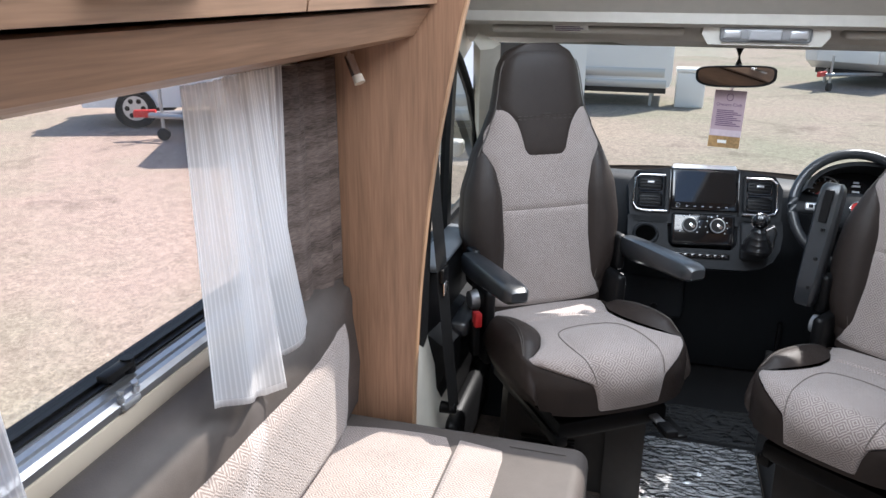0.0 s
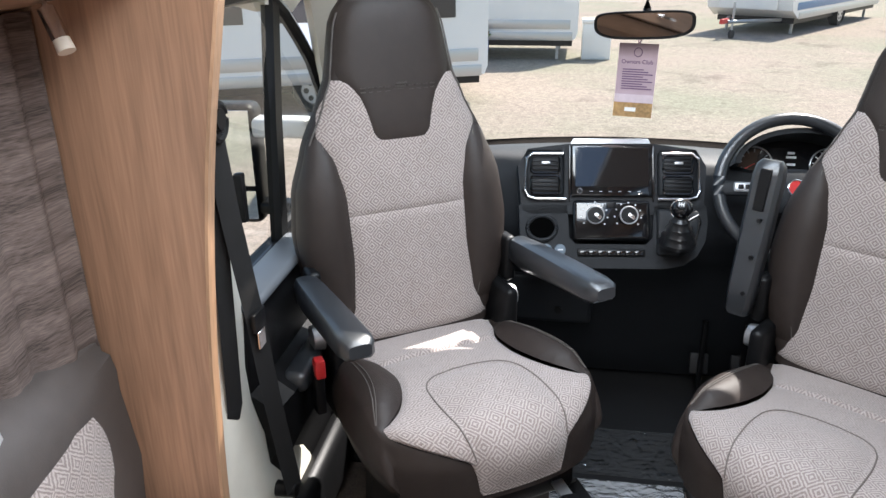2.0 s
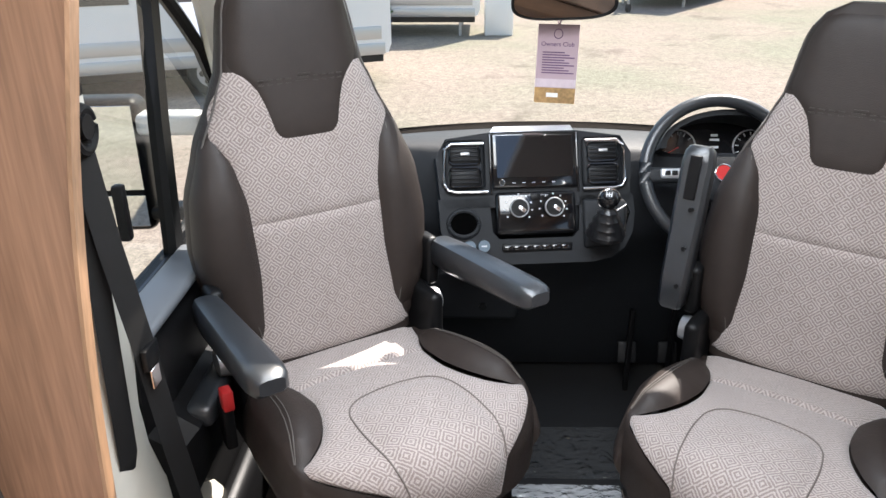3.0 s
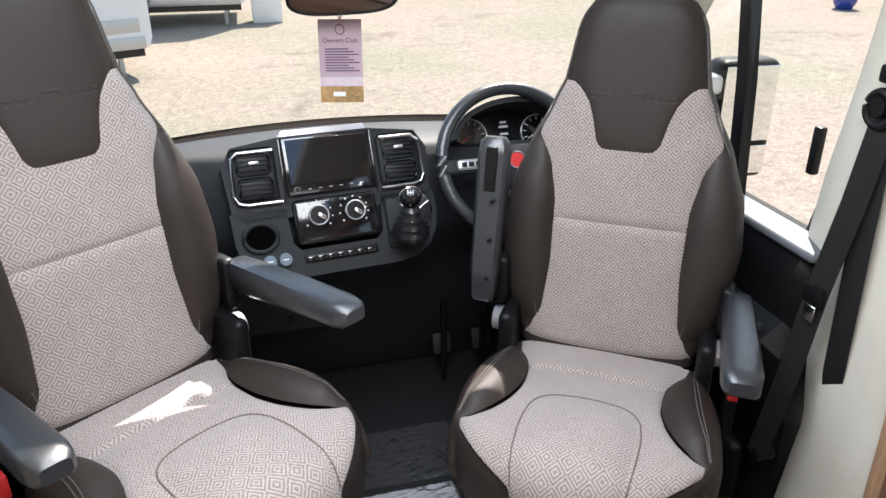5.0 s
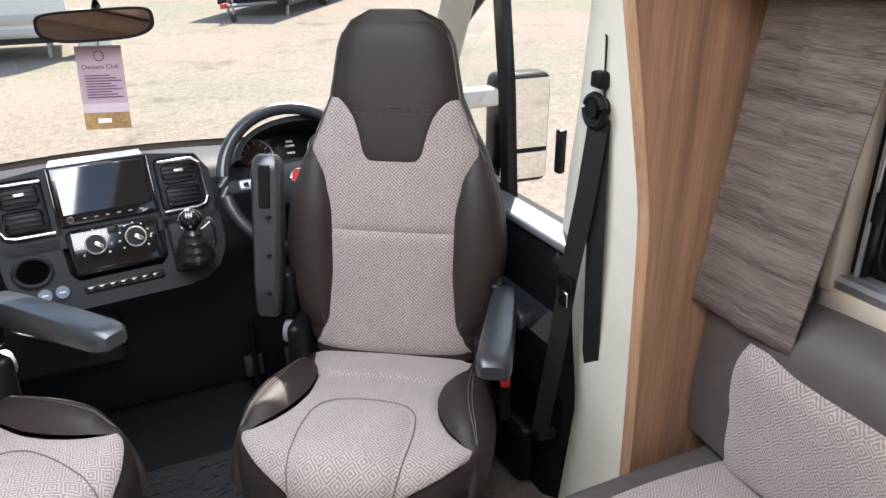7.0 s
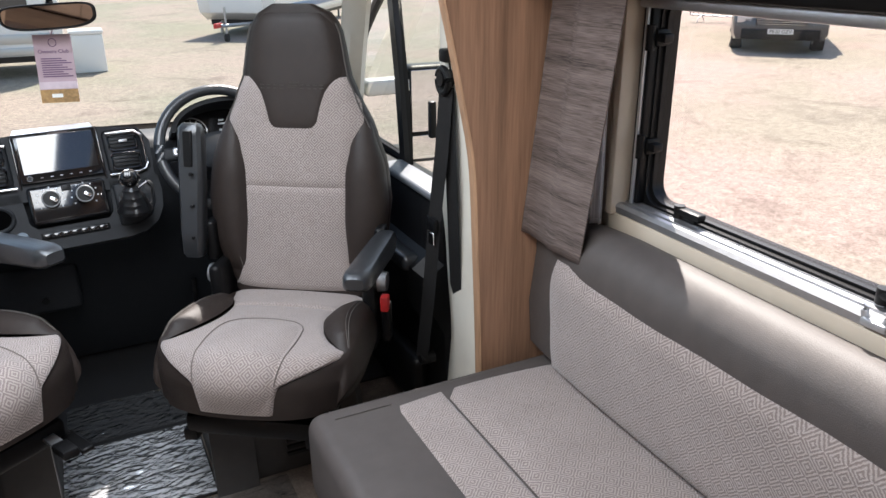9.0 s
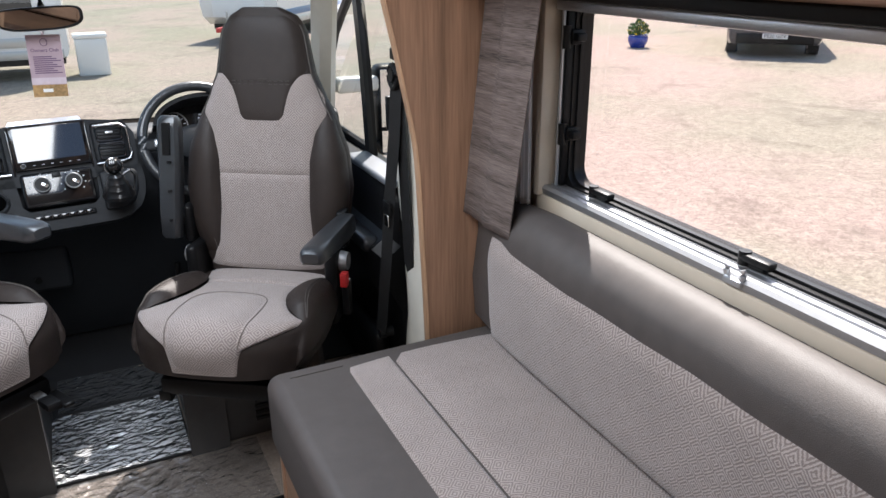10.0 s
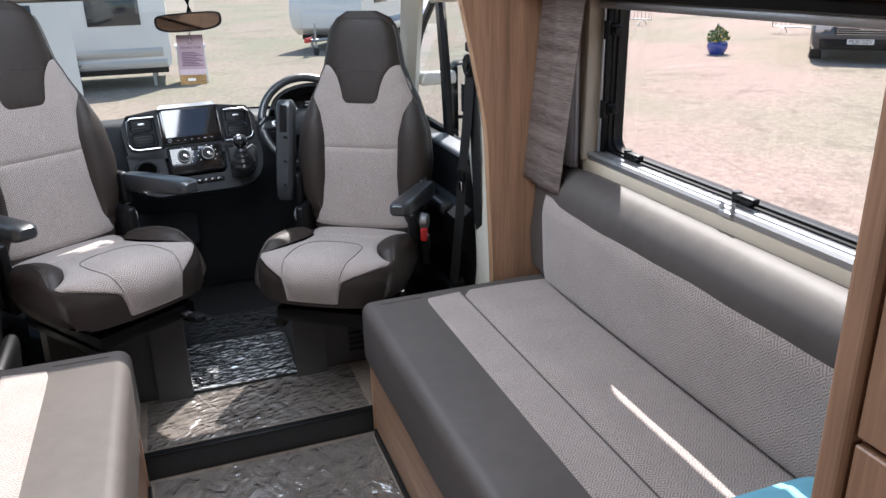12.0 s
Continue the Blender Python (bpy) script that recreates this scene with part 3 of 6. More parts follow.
    g.visible_shadow = False
    bm = bmesh.new()
    v = [bm.verts.new(c) for c in ((X(0.947), 2.46, 0.84), (X(0.947), 2.92, 0.85), (X(0.947), 2.925, 1.02), (X(0.945), 2.88, 1.125), (X(0.942), 2.80, 1.225), (X(0.94), 2.71, 1.295), (X(0.938), 2.61, 1.365), (X(0.938), 2.53, 1.405))]
    bm.faces.new(v)
    g = dp("quarter_pane", bm, GLASS)
    g.visible_shadow = False
    # lock striker on the pillar
    bm = one_box(min(X(0.885), X(0.905)), max(X(0.885), X(0.905)), 2.150, 2.172, 0.985, 1.09, 0.005)
    striker = tagged(part("door_striker", bm, BLACK), "black door latch plate on the pillar", "latch", "door latch plates")
    # the passenger's side stands a little further back
    if sx < 0:
        for ob in (pillar, d, striker):
            ob.location += Vector((0.035, -0.15, 0.0))
    # outside mirror
    mm = thing("door_mirror", pose(X(1.21), 2.85 if sx > 0 else 2.72, 0.715), "tall door mirror with a black frame and white arm", "mirror", "door mirrors")
    rot = Matrix.Rotation(radians(-5 * sx), 4, "Z")
    bm = one_box(-0.10, 0.10, -0.035, 0.07, 0.0, 0.37, 0.03, 4, rot)
    part("housing", bm, BLACK, mm)
    bm = one_box(-0.085, 0.085, -0.0375, -0.0345, 0.125, 0.355, 0.001, 1, rot)
    part("upper_glass", bm, MIRROR, mm, "flat mirror glass")
    bm = one_box(-0.085, 0.085, -0.0375, -0.0345, 0.02, 0.11, 0.001, 1, rot)
    part("lower_glass", bm, MIRROR, mm, "wide-angle mirror glass")
    bm = one_box(min(X(-0.26), X(-0.06)), max(X(-0.26), X(-0.06)), -0.02, 0.05, 0.27, 0.33, 0.015, 3)
    part("arm", bm, PAINT, mm, "white mirror arm")
    bm = one_box(min(X(-0.26), X(-0.06)), max(X(-0.26), X(-0.06)), -0.02, 0.05, 0.03, 0.07, 0.012, 3)
    part("arm", bm, BLACK, mm, "black lower arm")


cab_side(1, "right")
cab_side(-1, "left")

# wooden divider panels between lounge and cab
PANEL = [(0.0, 0.84), (0.5, 0.83), (0.8, 0.818), (1.0, 0.808), (1.2, 0.772), (1.4, 0.728), (1.55, 0.692), (1.75, 0.62), (1.97, 0.45)]
PANEL_LEFT = [(0.0, 0.825), (0.5, 0.818), (0.8, 0.804), (1.0, 0.786), (1.2, 0.760), (1.4, 0.722), (1.55, 0.690), (1.75, 0.62), (1.97, 0.45)]
for sx in (-1, 1):
    outline, py = (PANEL, 1.745) if sx > 0 else (PANEL_LEFT, 1.682)
    bm = bmesh.new()
    zs = [0.001 + (CEIL - 0.002) * i / 40 for i in range(41)]
    rings = []
    for z in zs:
        e = ease(outline, z)
        rings.append([(sx * e, py, z), (sx * 1.099, py, z), (sx * 1.099, py + 0.028, z), (sx * e, py + 0.028, z)])
    loft(bm, rings)
    pn = tagged(part("trim_divider_right" if sx > 0 else "trim_divider_left", bm, OAK_Z, smooth=False), "light oak laminate divider panel with a curved edge", "panel", kind="structure")
    bm = bmesh.new()
    loft(bm, [[(sx * (ease(outline, z) + ox), py + oy, z) for ox, oy in ((0.001, -0.002), (-0.003, 0.002), (-0.003, 0.026), (0.001, 0.03))] for z in zs])
    part("edge_band", bm, wood("oak_edge_band", (0.37, 0.22, 0.13), "z", 7.0), pn, "lighter oak edge band", False)


# lounge windows
def window(sx, name):
    def X(v):
        return v * sx

    def bx(x0, x1, *a, **k):
        return one_box(min(X(x0), X(x1)), max(X(x0), X(x1)), *a, **k)
    w = thing(name, pose(X(1.1), 0.92, 0.93), "wide hinged acrylic window in an aluminium frame", "window", kind="structure")
    wm = pose(-X(1.1), -0.92, -0.93)

    def wp(nm, bm, m, label="", parent=None):
        bmesh.ops.transform(bm, matrix=wm, verts=bm.verts)
        return part(nm, bm, m, parent or w, label)
    Y0, Y1, Z0, Z1 = 0.36, 1.50, 0.955, 1.395 if sx > 0 else 1.424
    # outer ring of the sash with rounded corners
    def ring(y0, y1, z0, z1, r):
        out = []
        for cy, cz, a0 in ((y1 - r, z1 - r, 0), (y0 + r, z1 - r, 90), (y0 + r, z0 + r, 180), (y1 - r, z0 + r, 270)):
            for k in range(7):
                a = radians(a0 + 15 * k)
                out.append((cy + r * math.cos(a), cz + r * math.sin(a)))
        return out
    def frame_ring(x0, x1, o, i, ro, ri):
        bm = bmesh.new()
        a, b = ring(*o, ro), ring(*i, ri)
        rows = [[(X(x0), *p) for p in a], [(X(x1), *p) for p in a], [(X(x1), *p) for p in b], [(X(x0), *p) for p in b]]
        rows.append(rows[0])
        loft(bm, rows, cap=False)
        bmesh.ops.remove_doubles(bm, verts=bm.verts, dist=1e-5)
        return bm
    wp("sash", frame_ring(1.118, 1.15, (Y0 - 0.03, Y1 + 0.03, Z0 - 0.022, Z1 + 0.03), (Y0, Y1 - 0.012, Z0 + 0.008, Z1), 0.05, 0.04), BLACK, "black sealed window sash")
    wp("inner_frame", frame_ring(1.105, 1.119, (Y0 - 0.02, Y1 + 0.016, Z0 - 0.012, Z1 + 0.02), (Y0, Y1 - 0.006, Z0 + 0.002, Z1), 0.045, 0.038), BLACK, "black inner frame")
    bm = bx(1.128, 1.132, Y0 - 0.01, Y1 + 0.01, Z0 - 0.005, Z1 + 0.01)
    g = wp("pane", bm, ACRYLIC)
    g.visible_shadow = False
    # aluminium sill rail with two grooves
    bm = bmesh.new()
    prism(bm, [(X(1.055), 0.930), (X(1.052), 0.945), (X(1.060), 0.952), (X(1.072), 0.952), (X(1.073), 0.947), (X(1.079), 0.947), (X(1.080), 0.953), (X(1.094), 0.953), (X(1.095), 0.947), (X(1.101), 0.947), (X(1.102), 0.952), (X(1.112), 0.952), (X(1.112), 0.930)], "y", 0.30, 1.535)
    wp("sill_rail", bm, ALU, "grooved aluminium sill rail")
    # upright frame cover and side channel
    wp("side_frame", bx(1.040, 1.10, 1.528, 1.552, 0.925, 1.43, r=0.006), BEIGE, "beige upright window frame cover")
    wp("side_channel", bx(1.085, 1.118, 1.498, 1.527, 0.953, 1.42, r=0.004), BLACK, "black flyscreen channel")
    wp("side_strip", bx(1.078, 1.086, 1.506, 1.514, 0.953, 1.42, r=0.002), SATIN)
    # roller blind cassette
    if sx > 0:
        wp("blind_cassette", bx(1.035, 1.105, 0.30, 1.535, 1.400, 1.428, r=0.006, seg=3), BLACK, "black roller blind cassette")
        wp("blind_bar", bx(1.060, 1.085, 0.31, 1.515, 1.376, 1.399, r=0.005), ALU, "silver blind end bar")
    # latches and stays
    for y in (0.45, 0.897, 1.362) if sx > 0 else (0.46, 0.955):
        bm = bx(1.098, 1.126, y - 0.03, y + 0.03, 0.953, 0.968, r=0.004)
        box(bm, min(X(1.088), X(1.112)), max(X(1.088), X(1.112)), y - 0.05, y + 0.022, 0.966, 0.981, 0.005)
        cyl(bm, (X(1.10), y + 0.016, 0.957), (X(1.10), y + 0.016, 0.984), 0.012, n=12)
        wp("latch", bm, BLACK, "black window latch")
    y = 0.89 if sx > 0 else 0.91
    bm = bmesh.new()
    pts = [(X(1.056 - 0.001), y + 0.02 * math.cos(a), 0.958 + 0.02 * math.sin(a)) for a in [radians(150 + 15 * k) for k in range(17)]]
    tube(bm, pts, 0.006, 8)
    box(bm, min(X(1.045), X(1.058)), max(X(1.045), X(1.058)), y - 0.024, y + 0.020, 0.934, 0.948, 0.004)
    wp("blind_hook", bm, SATIN, "grey blind hook")
    for z in (1.085, 1.315):
        bm = bx(1.092, 1.13, 1.487, 1.522, z - 0.018, z + 0.018, r=0.005)
        cyl(bm, (X(1.085), 1.50, z - 0.026), (X(1.085), 1.50, z + 0.026), 0.010, n=12)
        box(bm, min(X(1.095), X(1.12)), max(X(1.095), X(1.12)), 1.468, 1.492, z - 0.009, z + 0.009, 0.003)
        wp("stay_bracket", bm, BLACK, "black window stay bracket")
    # ledge below the rail
    wp("ledge", bx(1.052, 1.10, 0.20, 1.552, 0.865, 0.929, r=0.006), BEIGE, "beige ledge under the window")


window(1, "window_1")
window(-1, "window_2")

# roof lights
for nm, flat in (("window_3", True), ("window_4", False)):
    w = thing(nm, pose(0, 0, 0), "clear roof light in the ceiling" if flat else "clear sloping skylight over the cab", "skylight", kind="structure")
    bm = bmesh.new()
    if flat:
        box(bm, RX0 - 0.03, RX1 + 0.03, RY0 - 0.03, RY1, CEIL + 0.044, CEIL + 0.05)
    else:
        loft(bm, [[slope_pt(k, x, o) for x, o in ((RX0 - 0.03, 0.044), (RX1 + 0.03, 0.044), (RX1 + 0.03, 0.05), (RX0 - 0.03, 0.05))] for k in (0.03, 0.87)])
    part("pane", bm, ROOFGLASS, w, "smoked clear pane")


# ---- ground outside ----
bm = bmesh.new()
bmesh.ops.create_grid(bm, x_segments=60, y_segments=60, size=400)
for v in bm.verts:
    v.co.z = -0.75
structure("ground", bm, TARMAC, "sunlit pale worn tarmac yard", "ground")


# ---- cab seats ----
HW = [(0.0, 0.205), (0.05, 0.235), (0.15, 0.262), (0.25, 0.272), (0.35, 0.262), (0.45, 0.228), (0.55, 0.180), (0.60, 0.158), (0.66, 0.147), (0.71, 0.138), (0.75, 0.122), (0.775, 0.098), (0.79, 0.060)]
DP = [(0.0, 0.055), (0.2, 0.066), (0.45, 0.060), (0.6, 0.052), (0.72, 0.046), (0.77, 0.036), (0.79, 0.018)]


def seat_back_pt(u, z):
    hw, d = lerp_curve(HW, z), lerp_curve(DP, z)
    k = min(abs(u) / hw, 1.0)
    v = -0.175 * z - d * (1 - (1 - k ** 2.8) ** (1 / 2.8))
    return Vector((u, -v, z))


CLOTH = [(-0.02, 0.198), (0.03, 0.186), (0.08, 0.163), (0.13, 0.149), (0.20, 0.145), (0.26, 0.154), (0.33, 0.180), (0.39, 0.214), (0.435, 0.236), (0.458, 0.234), (0.480, 0.196), (0.505, 0.136), (0.520, 0.108), (0.56, 0.098), (0.60, 0.092)]
RIM = [(-0.02, 0.206), (0.05, 0.226), (0.12, 0.243), (0.22, 0.254), (0.32, 0.257), (0.42, 0.252), (0.48, 0.243), (0.53, 0.234), (0.60, 0.224)]
Q0, QR, Q_END = 0.432, 0.066, 0.596


def cushion_pt(u, q):
    """The seat's top, q metres along the cloth from its rear edge, over the rounded front and down."""
    zt = -0.012 + 0.040 * math.sin(math.pi / 2 * min(max(q, 0) / 0.40, 1)) ** 1.5 - 0.30 * u * u
    if q < Q0:
        v, z = q, zt
    else:
        a = min((q - Q0) / QR, math.pi / 2)
        v, z = Q0 + QR * math.sin(a), zt - QR * (1 - math.cos(a)) - max(0, q - Q0 - QR * math.pi / 2)
    v -= (0.9 * u * u + 15 * u ** 4) * (min(max(q, 0), 0.5) / 0.5) ** 2
    return Vector((u, -v, z))


def cushion_side(sg, q, k):
    """The leather beside the cloth: k from 0 at the cloth to 1 at the rim, over the bolster, then to 2 down the flank."""
    b, w = ease(CLOTH, q), ease(RIM, q)
    b = min(b, w - 0.006)
    lobe = 0.046 * max(0.0, math.sin(math.pi * min(max((q + 0.01) / 0.46, 0), 1))) ** 0.62
    if k <= 1:
        p = cushion_pt(sg * (b + (w - b) * k), q)
        wide = min(1.0, (w - b) / 0.06)
        return p + Vector((0, 0, lobe * wide * math.sin(math.pi * (0.06 + 0.80 * k)) ** 0.75 - 0.003))
    e = cushion_side(sg, q, 1)
    drop = max(0.004, e.z + 0.104)
    a = (k - 1) * math.pi
    out = 0.018 * min(1.0, drop / 0.08)
    turn = radians(58) * min(max((q - 0.15) / 0.35, 0), 1)
    side = out * math.sin(min(a, math.pi * 0.93)) * (1.0 if k < 1.5 else 1.15)
    return e + Vector((sg * side * math.cos(turn), -side * math.sin(turn), -drop * (k - 1) ** 0.9))


def armrest(bm, m):
    """A padded arm: 0.38 m long, along -y, or folded upright."""
    rings = []
    L = 0.38
    for k, (w, h0, h1) in ((0.0, (0.022, -0.052, -0.004)), (0.03, (0.027, -0.062, 0.0)), (0.2, (0.031, -0.064, 0.003)), (0.6, (0.034, -0.052, 0.004)), (0.9, (0.035, -0.046, 0.003)), (0.97, (0.031, -0.042, 0.0)), (1.0, (0.022, -0.034, -0.008))):
        y = -k * L
        rings.append([m @ Vector((w * a, y, h0 + (h1 - h0) * b)) for a, b in ((-0.75, 0), (0.75, 0), (1, 0.18), (1, 0.78), (0.8, 0.95), (0.4, 1), (-0.4, 1), (-0.8, 0.95), (-1, 0.78), (-1, 0.18))])
    loft(bm, rings)


def cab_seat(x, y, yaw, H, label, left_up, buckle_side):
    s = thing("cab_seat", pose(x, y, CAB_Z, 0, 0, yaw), label, "seat", "swivelled cab seats")
    up = Matrix.Translation((0, 0, H))

    def sp(name, bm, m, lab="", parent=None):
        bmesh.ops.transform(bm, matrix=up, verts=bm.verts)
        return part(name, bm, m, parent or s, lab)
    # backrest shell
    bm = bmesh.new()
    rings = []
    for i in range(34):
        z = -0.02 + 0.81 * i / 33
        zz = max(z, 0.0)
        hw, d = lerp_curve(HW, zz) - 0.002, lerp_curve(DP, zz) - 0.002
        c = 0.175 * z + d + 0.002
        ring = []
        for k in range(36):
            a = 2 * math.pi * k / 36
            ca, sa = math.cos(a), math.sin(a)
            ring.append((hw * math.copysign(abs(ca) ** (2 / 2.8), ca), c + d * math.copysign(abs(sa) ** (2 / 2.8), sa), z))
        rings.append(ring)
    loft(bm, rings)
    back = sp("backrest", bm, LEATHER)
    # cloth panel, side bolsters, head insert
    inner = [(0.0, 0.196), (0.03, 0.178), (0.08, 0.158), (0.2, 0.148), (0.34, 0.150), (0.42, 0.166), (0.48, 0.198), (0.52, 0.190), (0.60, 0.148)]
    part_bm = patch(seat_back_pt, lambda z: -lerp_curve(inner, z), lambda z: lerp_curve(inner, z), 0.0, 0.2985, 18, 30, 0.0045, 30, 0.001)
    sp("cloth_panel", part_bm, FABRIC, "diamond-weave grey cloth", back)
    part_bm = patch(seat_back_pt, lambda z: -lerp_curve(inner, z), lambda z: lerp_curve(inner, z), 0.2985, 0.598, 18, 30, 0.0045, 30, 0.001)
    sp("cloth_panel", part_bm, FABRIC, "diamond-weave grey cloth", back)
    ins = [(0.446, 0.060), (0.46, 0.072), (0.52, 0.088), (0.56, 0.104), (0.60, 0.134), (0.625, 0.140), (0.70, 0.128), (0.74, 0.112), (0.768, 0.080)]
    sp("head_section", patch(seat_back_pt, lambda z: -min(ease(ins, z), lerp_curve(HW, z) * 0.90), lambda z: min(ease(ins, z), lerp_curve(HW, z) * 0.90), 0.446, 0.768, 16, 36, 0.008, 8, 0.002), LEATHER, "dark leather head section", back)
    for sg in (-1, 1):
        bm = bmesh.new()
        tube(bm, [seat_back_pt(sg * lerp_curve(HW, z) * 0.945, z) + Vector((sg * 0.0015, -0.002, 0)) for z in [0.46 + 0.28 * i / 18 for i in range(19)]], 0.0022, 6)
        sp("piping", bm, STITCH, "grey piping", back)
    for sg in (-1, 1):
        lo = lambda z: sg * (lerp_curve(inner, z) - 0.004)
        hi = lambda z: sg * (lerp_curve(HW, z) * 0.985)
        sp("bolster", patch(seat_back_pt, lo if sg > 0 else hi, hi if sg > 0 else lo, 0.045, 0.475, 10, 22, 0.034, 2.6, 0.002), LEATHER, "dark leather side bolster", back)
        bm = bmesh.new()
        tube(bm, [seat_back_pt(sg * (lerp_curve(inner, z) + 0.062 * math.sin(math.pi * (z - 0.06) / 0.4)), z) + Vector((0, -0.031 * math.sin(math.pi * (z - 0.045) / 0.43), 0)) for z in [0.06 + 0.4 * i / 16 for i in range(17)]], 0.0012, 5)
        sp("seam", bm, STITCH, "", back)
    # worn-in embroidery bars on the head section
    thread = mat("embroidery_thread", (0.034, 0.028, 0.025), 0.5)
    for u0 in (-0.085, -0.066, -0.047, -0.028, 0.03, 0.048, 0.066, 0.084):
        p = seat_back_pt(u0, 0.575) + Vector((0, -0.0084, 0))
        for dz in (-0.006, 0.003):
            sp("embroidery_bar", one_box(p.x - 0.006, p.x + 0.006, p.y - 0.0006, p.y + 0.0006, p.z + dz, p.z + dz + 0.003), thread, "", back)
    p = seat_back_pt(0, 0.578) + Vector((0, -0.0084, 0))
    for k in range(3):
        sp("embroidery_bar", one_box(-0.014 + 0.004 * k, 0.012 + 0.004 * k, p.y - 0.0006, p.y + 0.0006, p.z - 0.008 + 0.007 * k, p.z - 0.004 + 0.007 * k), thread, "", back)
    # seat cushion: leather bolsters and flanks
    bm = bmesh.new()
    for sg in (-1, 1):
        rows = []
        for i in range(81):
            q = -0.02 + (Q_END + 0.02) * i / 80
            rows.append([cushion_side(sg, q, k / 11) for k in range(23)])
        rows.append([p + Vector((0, 0.05, -0.004)) for p in rows[-1]])
        loft(bm, rows, close=False)
    rows = [[cushion_pt(-0.2 + 0.4 * k / 12, q) - Vector((0, 0, 0.012)) for k in range(13)] for q in [Q_END * i / 30 for i in range(31)]]
    loft(bm, rows, close=False)
    cush = sp("seat_cushion", bm, LEATHER)
    sp("seat_frame", one_box(-0.18, 0.18, -0.40, -0.02, -0.165, -0.06, 0.03, 3), BLACK, "black plastic seat frame")
    sp("cloth_panel", patch(cushion_pt, lambda q: -ease(CLOTH, q), lambda q: ease(CLOTH, q), -0.02, 0.112, 18, 22, 0.009, 12, 0.003, flip=-1), FABRIC, "diamond-weave grey cloth", cush)
    sp("cloth_panel", patch(cushion_pt, lambda q: -ease(CLOTH, q), lambda q: ease(CLOTH, q), 0.112, Q_END, 30, 90, 0.006, 24, 0.002, flip=-1), FABRIC, "diamond-weave grey cloth", cush)
    pad = [(0.232, 0.025), (0.236, 0.055), (0.246, 0.080), (0.266, 0.100), (0.30, 0.112), (0.36, 0.116), (0.44, 0.112), (0.52, 0.100), (0.60, 0.086)]
    sp("thigh_pad", patch(cushion_pt, lambda q: -ease(pad, q), lambda q: ease(pad, q), 0.232, Q_END - 0.002, 18, 44, 0.016, 5, -0.003, flip=-1), FABRIC, "raised diamond-weave thigh pad", cush)
    bm = bmesh.new()
    qs = [0.52 - 0.288 * i / 40 for i in range(41)]
    arch = [(-ease(pad, q), q) for q in qs] + [(ease(pad, q), q) for q in qs[::-1]]
    tube(bm, [cushion_pt(u, q) + Vector((0, -0.004 if q > 0.47 else 0, 0.0065)) for u, q in arch], 0.0018, 5)
    sp("seam", bm, mat("dark_seam", (0.12, 0.10, 0.09), 0.9), "", cush)
    for sg in (-1, 1):
        for k0 in (0.60, 0.68):
            bm = bmesh.new()
            tube(bm, [cushion_side(sg, 0.02 + 0.40 * i / 24, k0) + Vector((0, 0, 0.0012)) for i in range(25)], 0.0013, 5)
            sp("seam", bm, STITCH, "", cush)
    # recliner covers, handles
    for sg in (-1, 1):
        bm = one_box(sg * 0.225 - 0.018, sg * 0.225 + 0.018, -0.06, 0.07, -0.16, 0.085, 0.015, 3)
        sp("recliner_cover", bm, BLACK)
        sp("recliner_knob", one_cyl((sg * 0.238, 0.015, 0.035), (sg * 0.268, 0.015, 0.035), 0.034, 0.028, 20), SATIN, "silvery recliner knob")
    # armrests
    for sg in (-1, 1):
        bm = bmesh.new()
        raised = (sg < 0 and left_up)
        if raised:
            m = Matrix.Translation((sg * 0.285, 0.0, 0.10)) @ Matrix.Rotation(radians(-100), 4, "X")
        else:
            m = Matrix.Translation((sg * 0.272, 0.02, 0.195)) @ Matrix.Rotation(radians(-3), 4, "X")
        armrest(bm, m)
        a = sp("armrest", bm, ARM, "folded-up dark grey armrest" if raised else "dark grey padded armrest")
        if raised:
            sp("underside_slot", one_box(-0.013, 0.013, -0.36, -0.26, -0.054, -0.044, 0.002, 1, m), BLACK, "", a)
            for yy in (-0.06, -0.15, -0.24):
                sp("screw_hole", one_cyl(m @ Vector((0.012, yy, -0.055)), m @ Vector((0.012, yy, -0.0675)), 0.005, n=10), BLACK, "", a)
        sp("arm_bracket", one_box(sg * 0.252 - 0.016, sg * 0.252 + 0.016, 0.0, 0.06, 0.08, 0.20, 0.012, 3), BLACK)
    # belt buckle
    bm = one_box(buckle_side * 0.285 - 0.012, buckle_side * 0.285 + 0.012, -0.10, -0.065, -0.10, 0.015, 0.006)
    b = sp("belt_buckle", bm, BLACK)
    sp("release_button", one_box(buckle_side * 0.285 - 0.011, buckle_side * 0.285 + 0.011, -0.115, -0.085, 0.000, 0.045, 0.004), RED, "red release button", b)
    # swivel base, rails, lever
    sp("swivel_plate", one_box(-0.17, 0.17, -0.43, -0.03, -0.215, -0.160, 0.012, 2), BLACK, "black steel swivel plate")
    for xx in (-0.16, 0.16):
        sp("slide_rail", one_box(xx - 0.018, xx + 0.018, -0.43, 0.02, -0.235, -0.203, 0.004), BLACK)
    if left_up:
        return s
    lm = Matrix.Translation((0.13, -0.40, -0.19)) @ Matrix.Rotation(radians(-12), 4, "Z") @ Matrix.Rotation(radians(-8), 4, "X")
    lever = sp("swivel_lever", one_box(-0.014, 0.014, -0.115, 0.02, -0.004, 0.004, 0.002, 1, lm), STEEL, "flat steel swivel lever")
    sp("grip", one_box(-0.018, 0.018, -0.165, -0.095, -0.011, 0.011, 0.006, 2, lm), BLACK, "black plastic grip", lever)
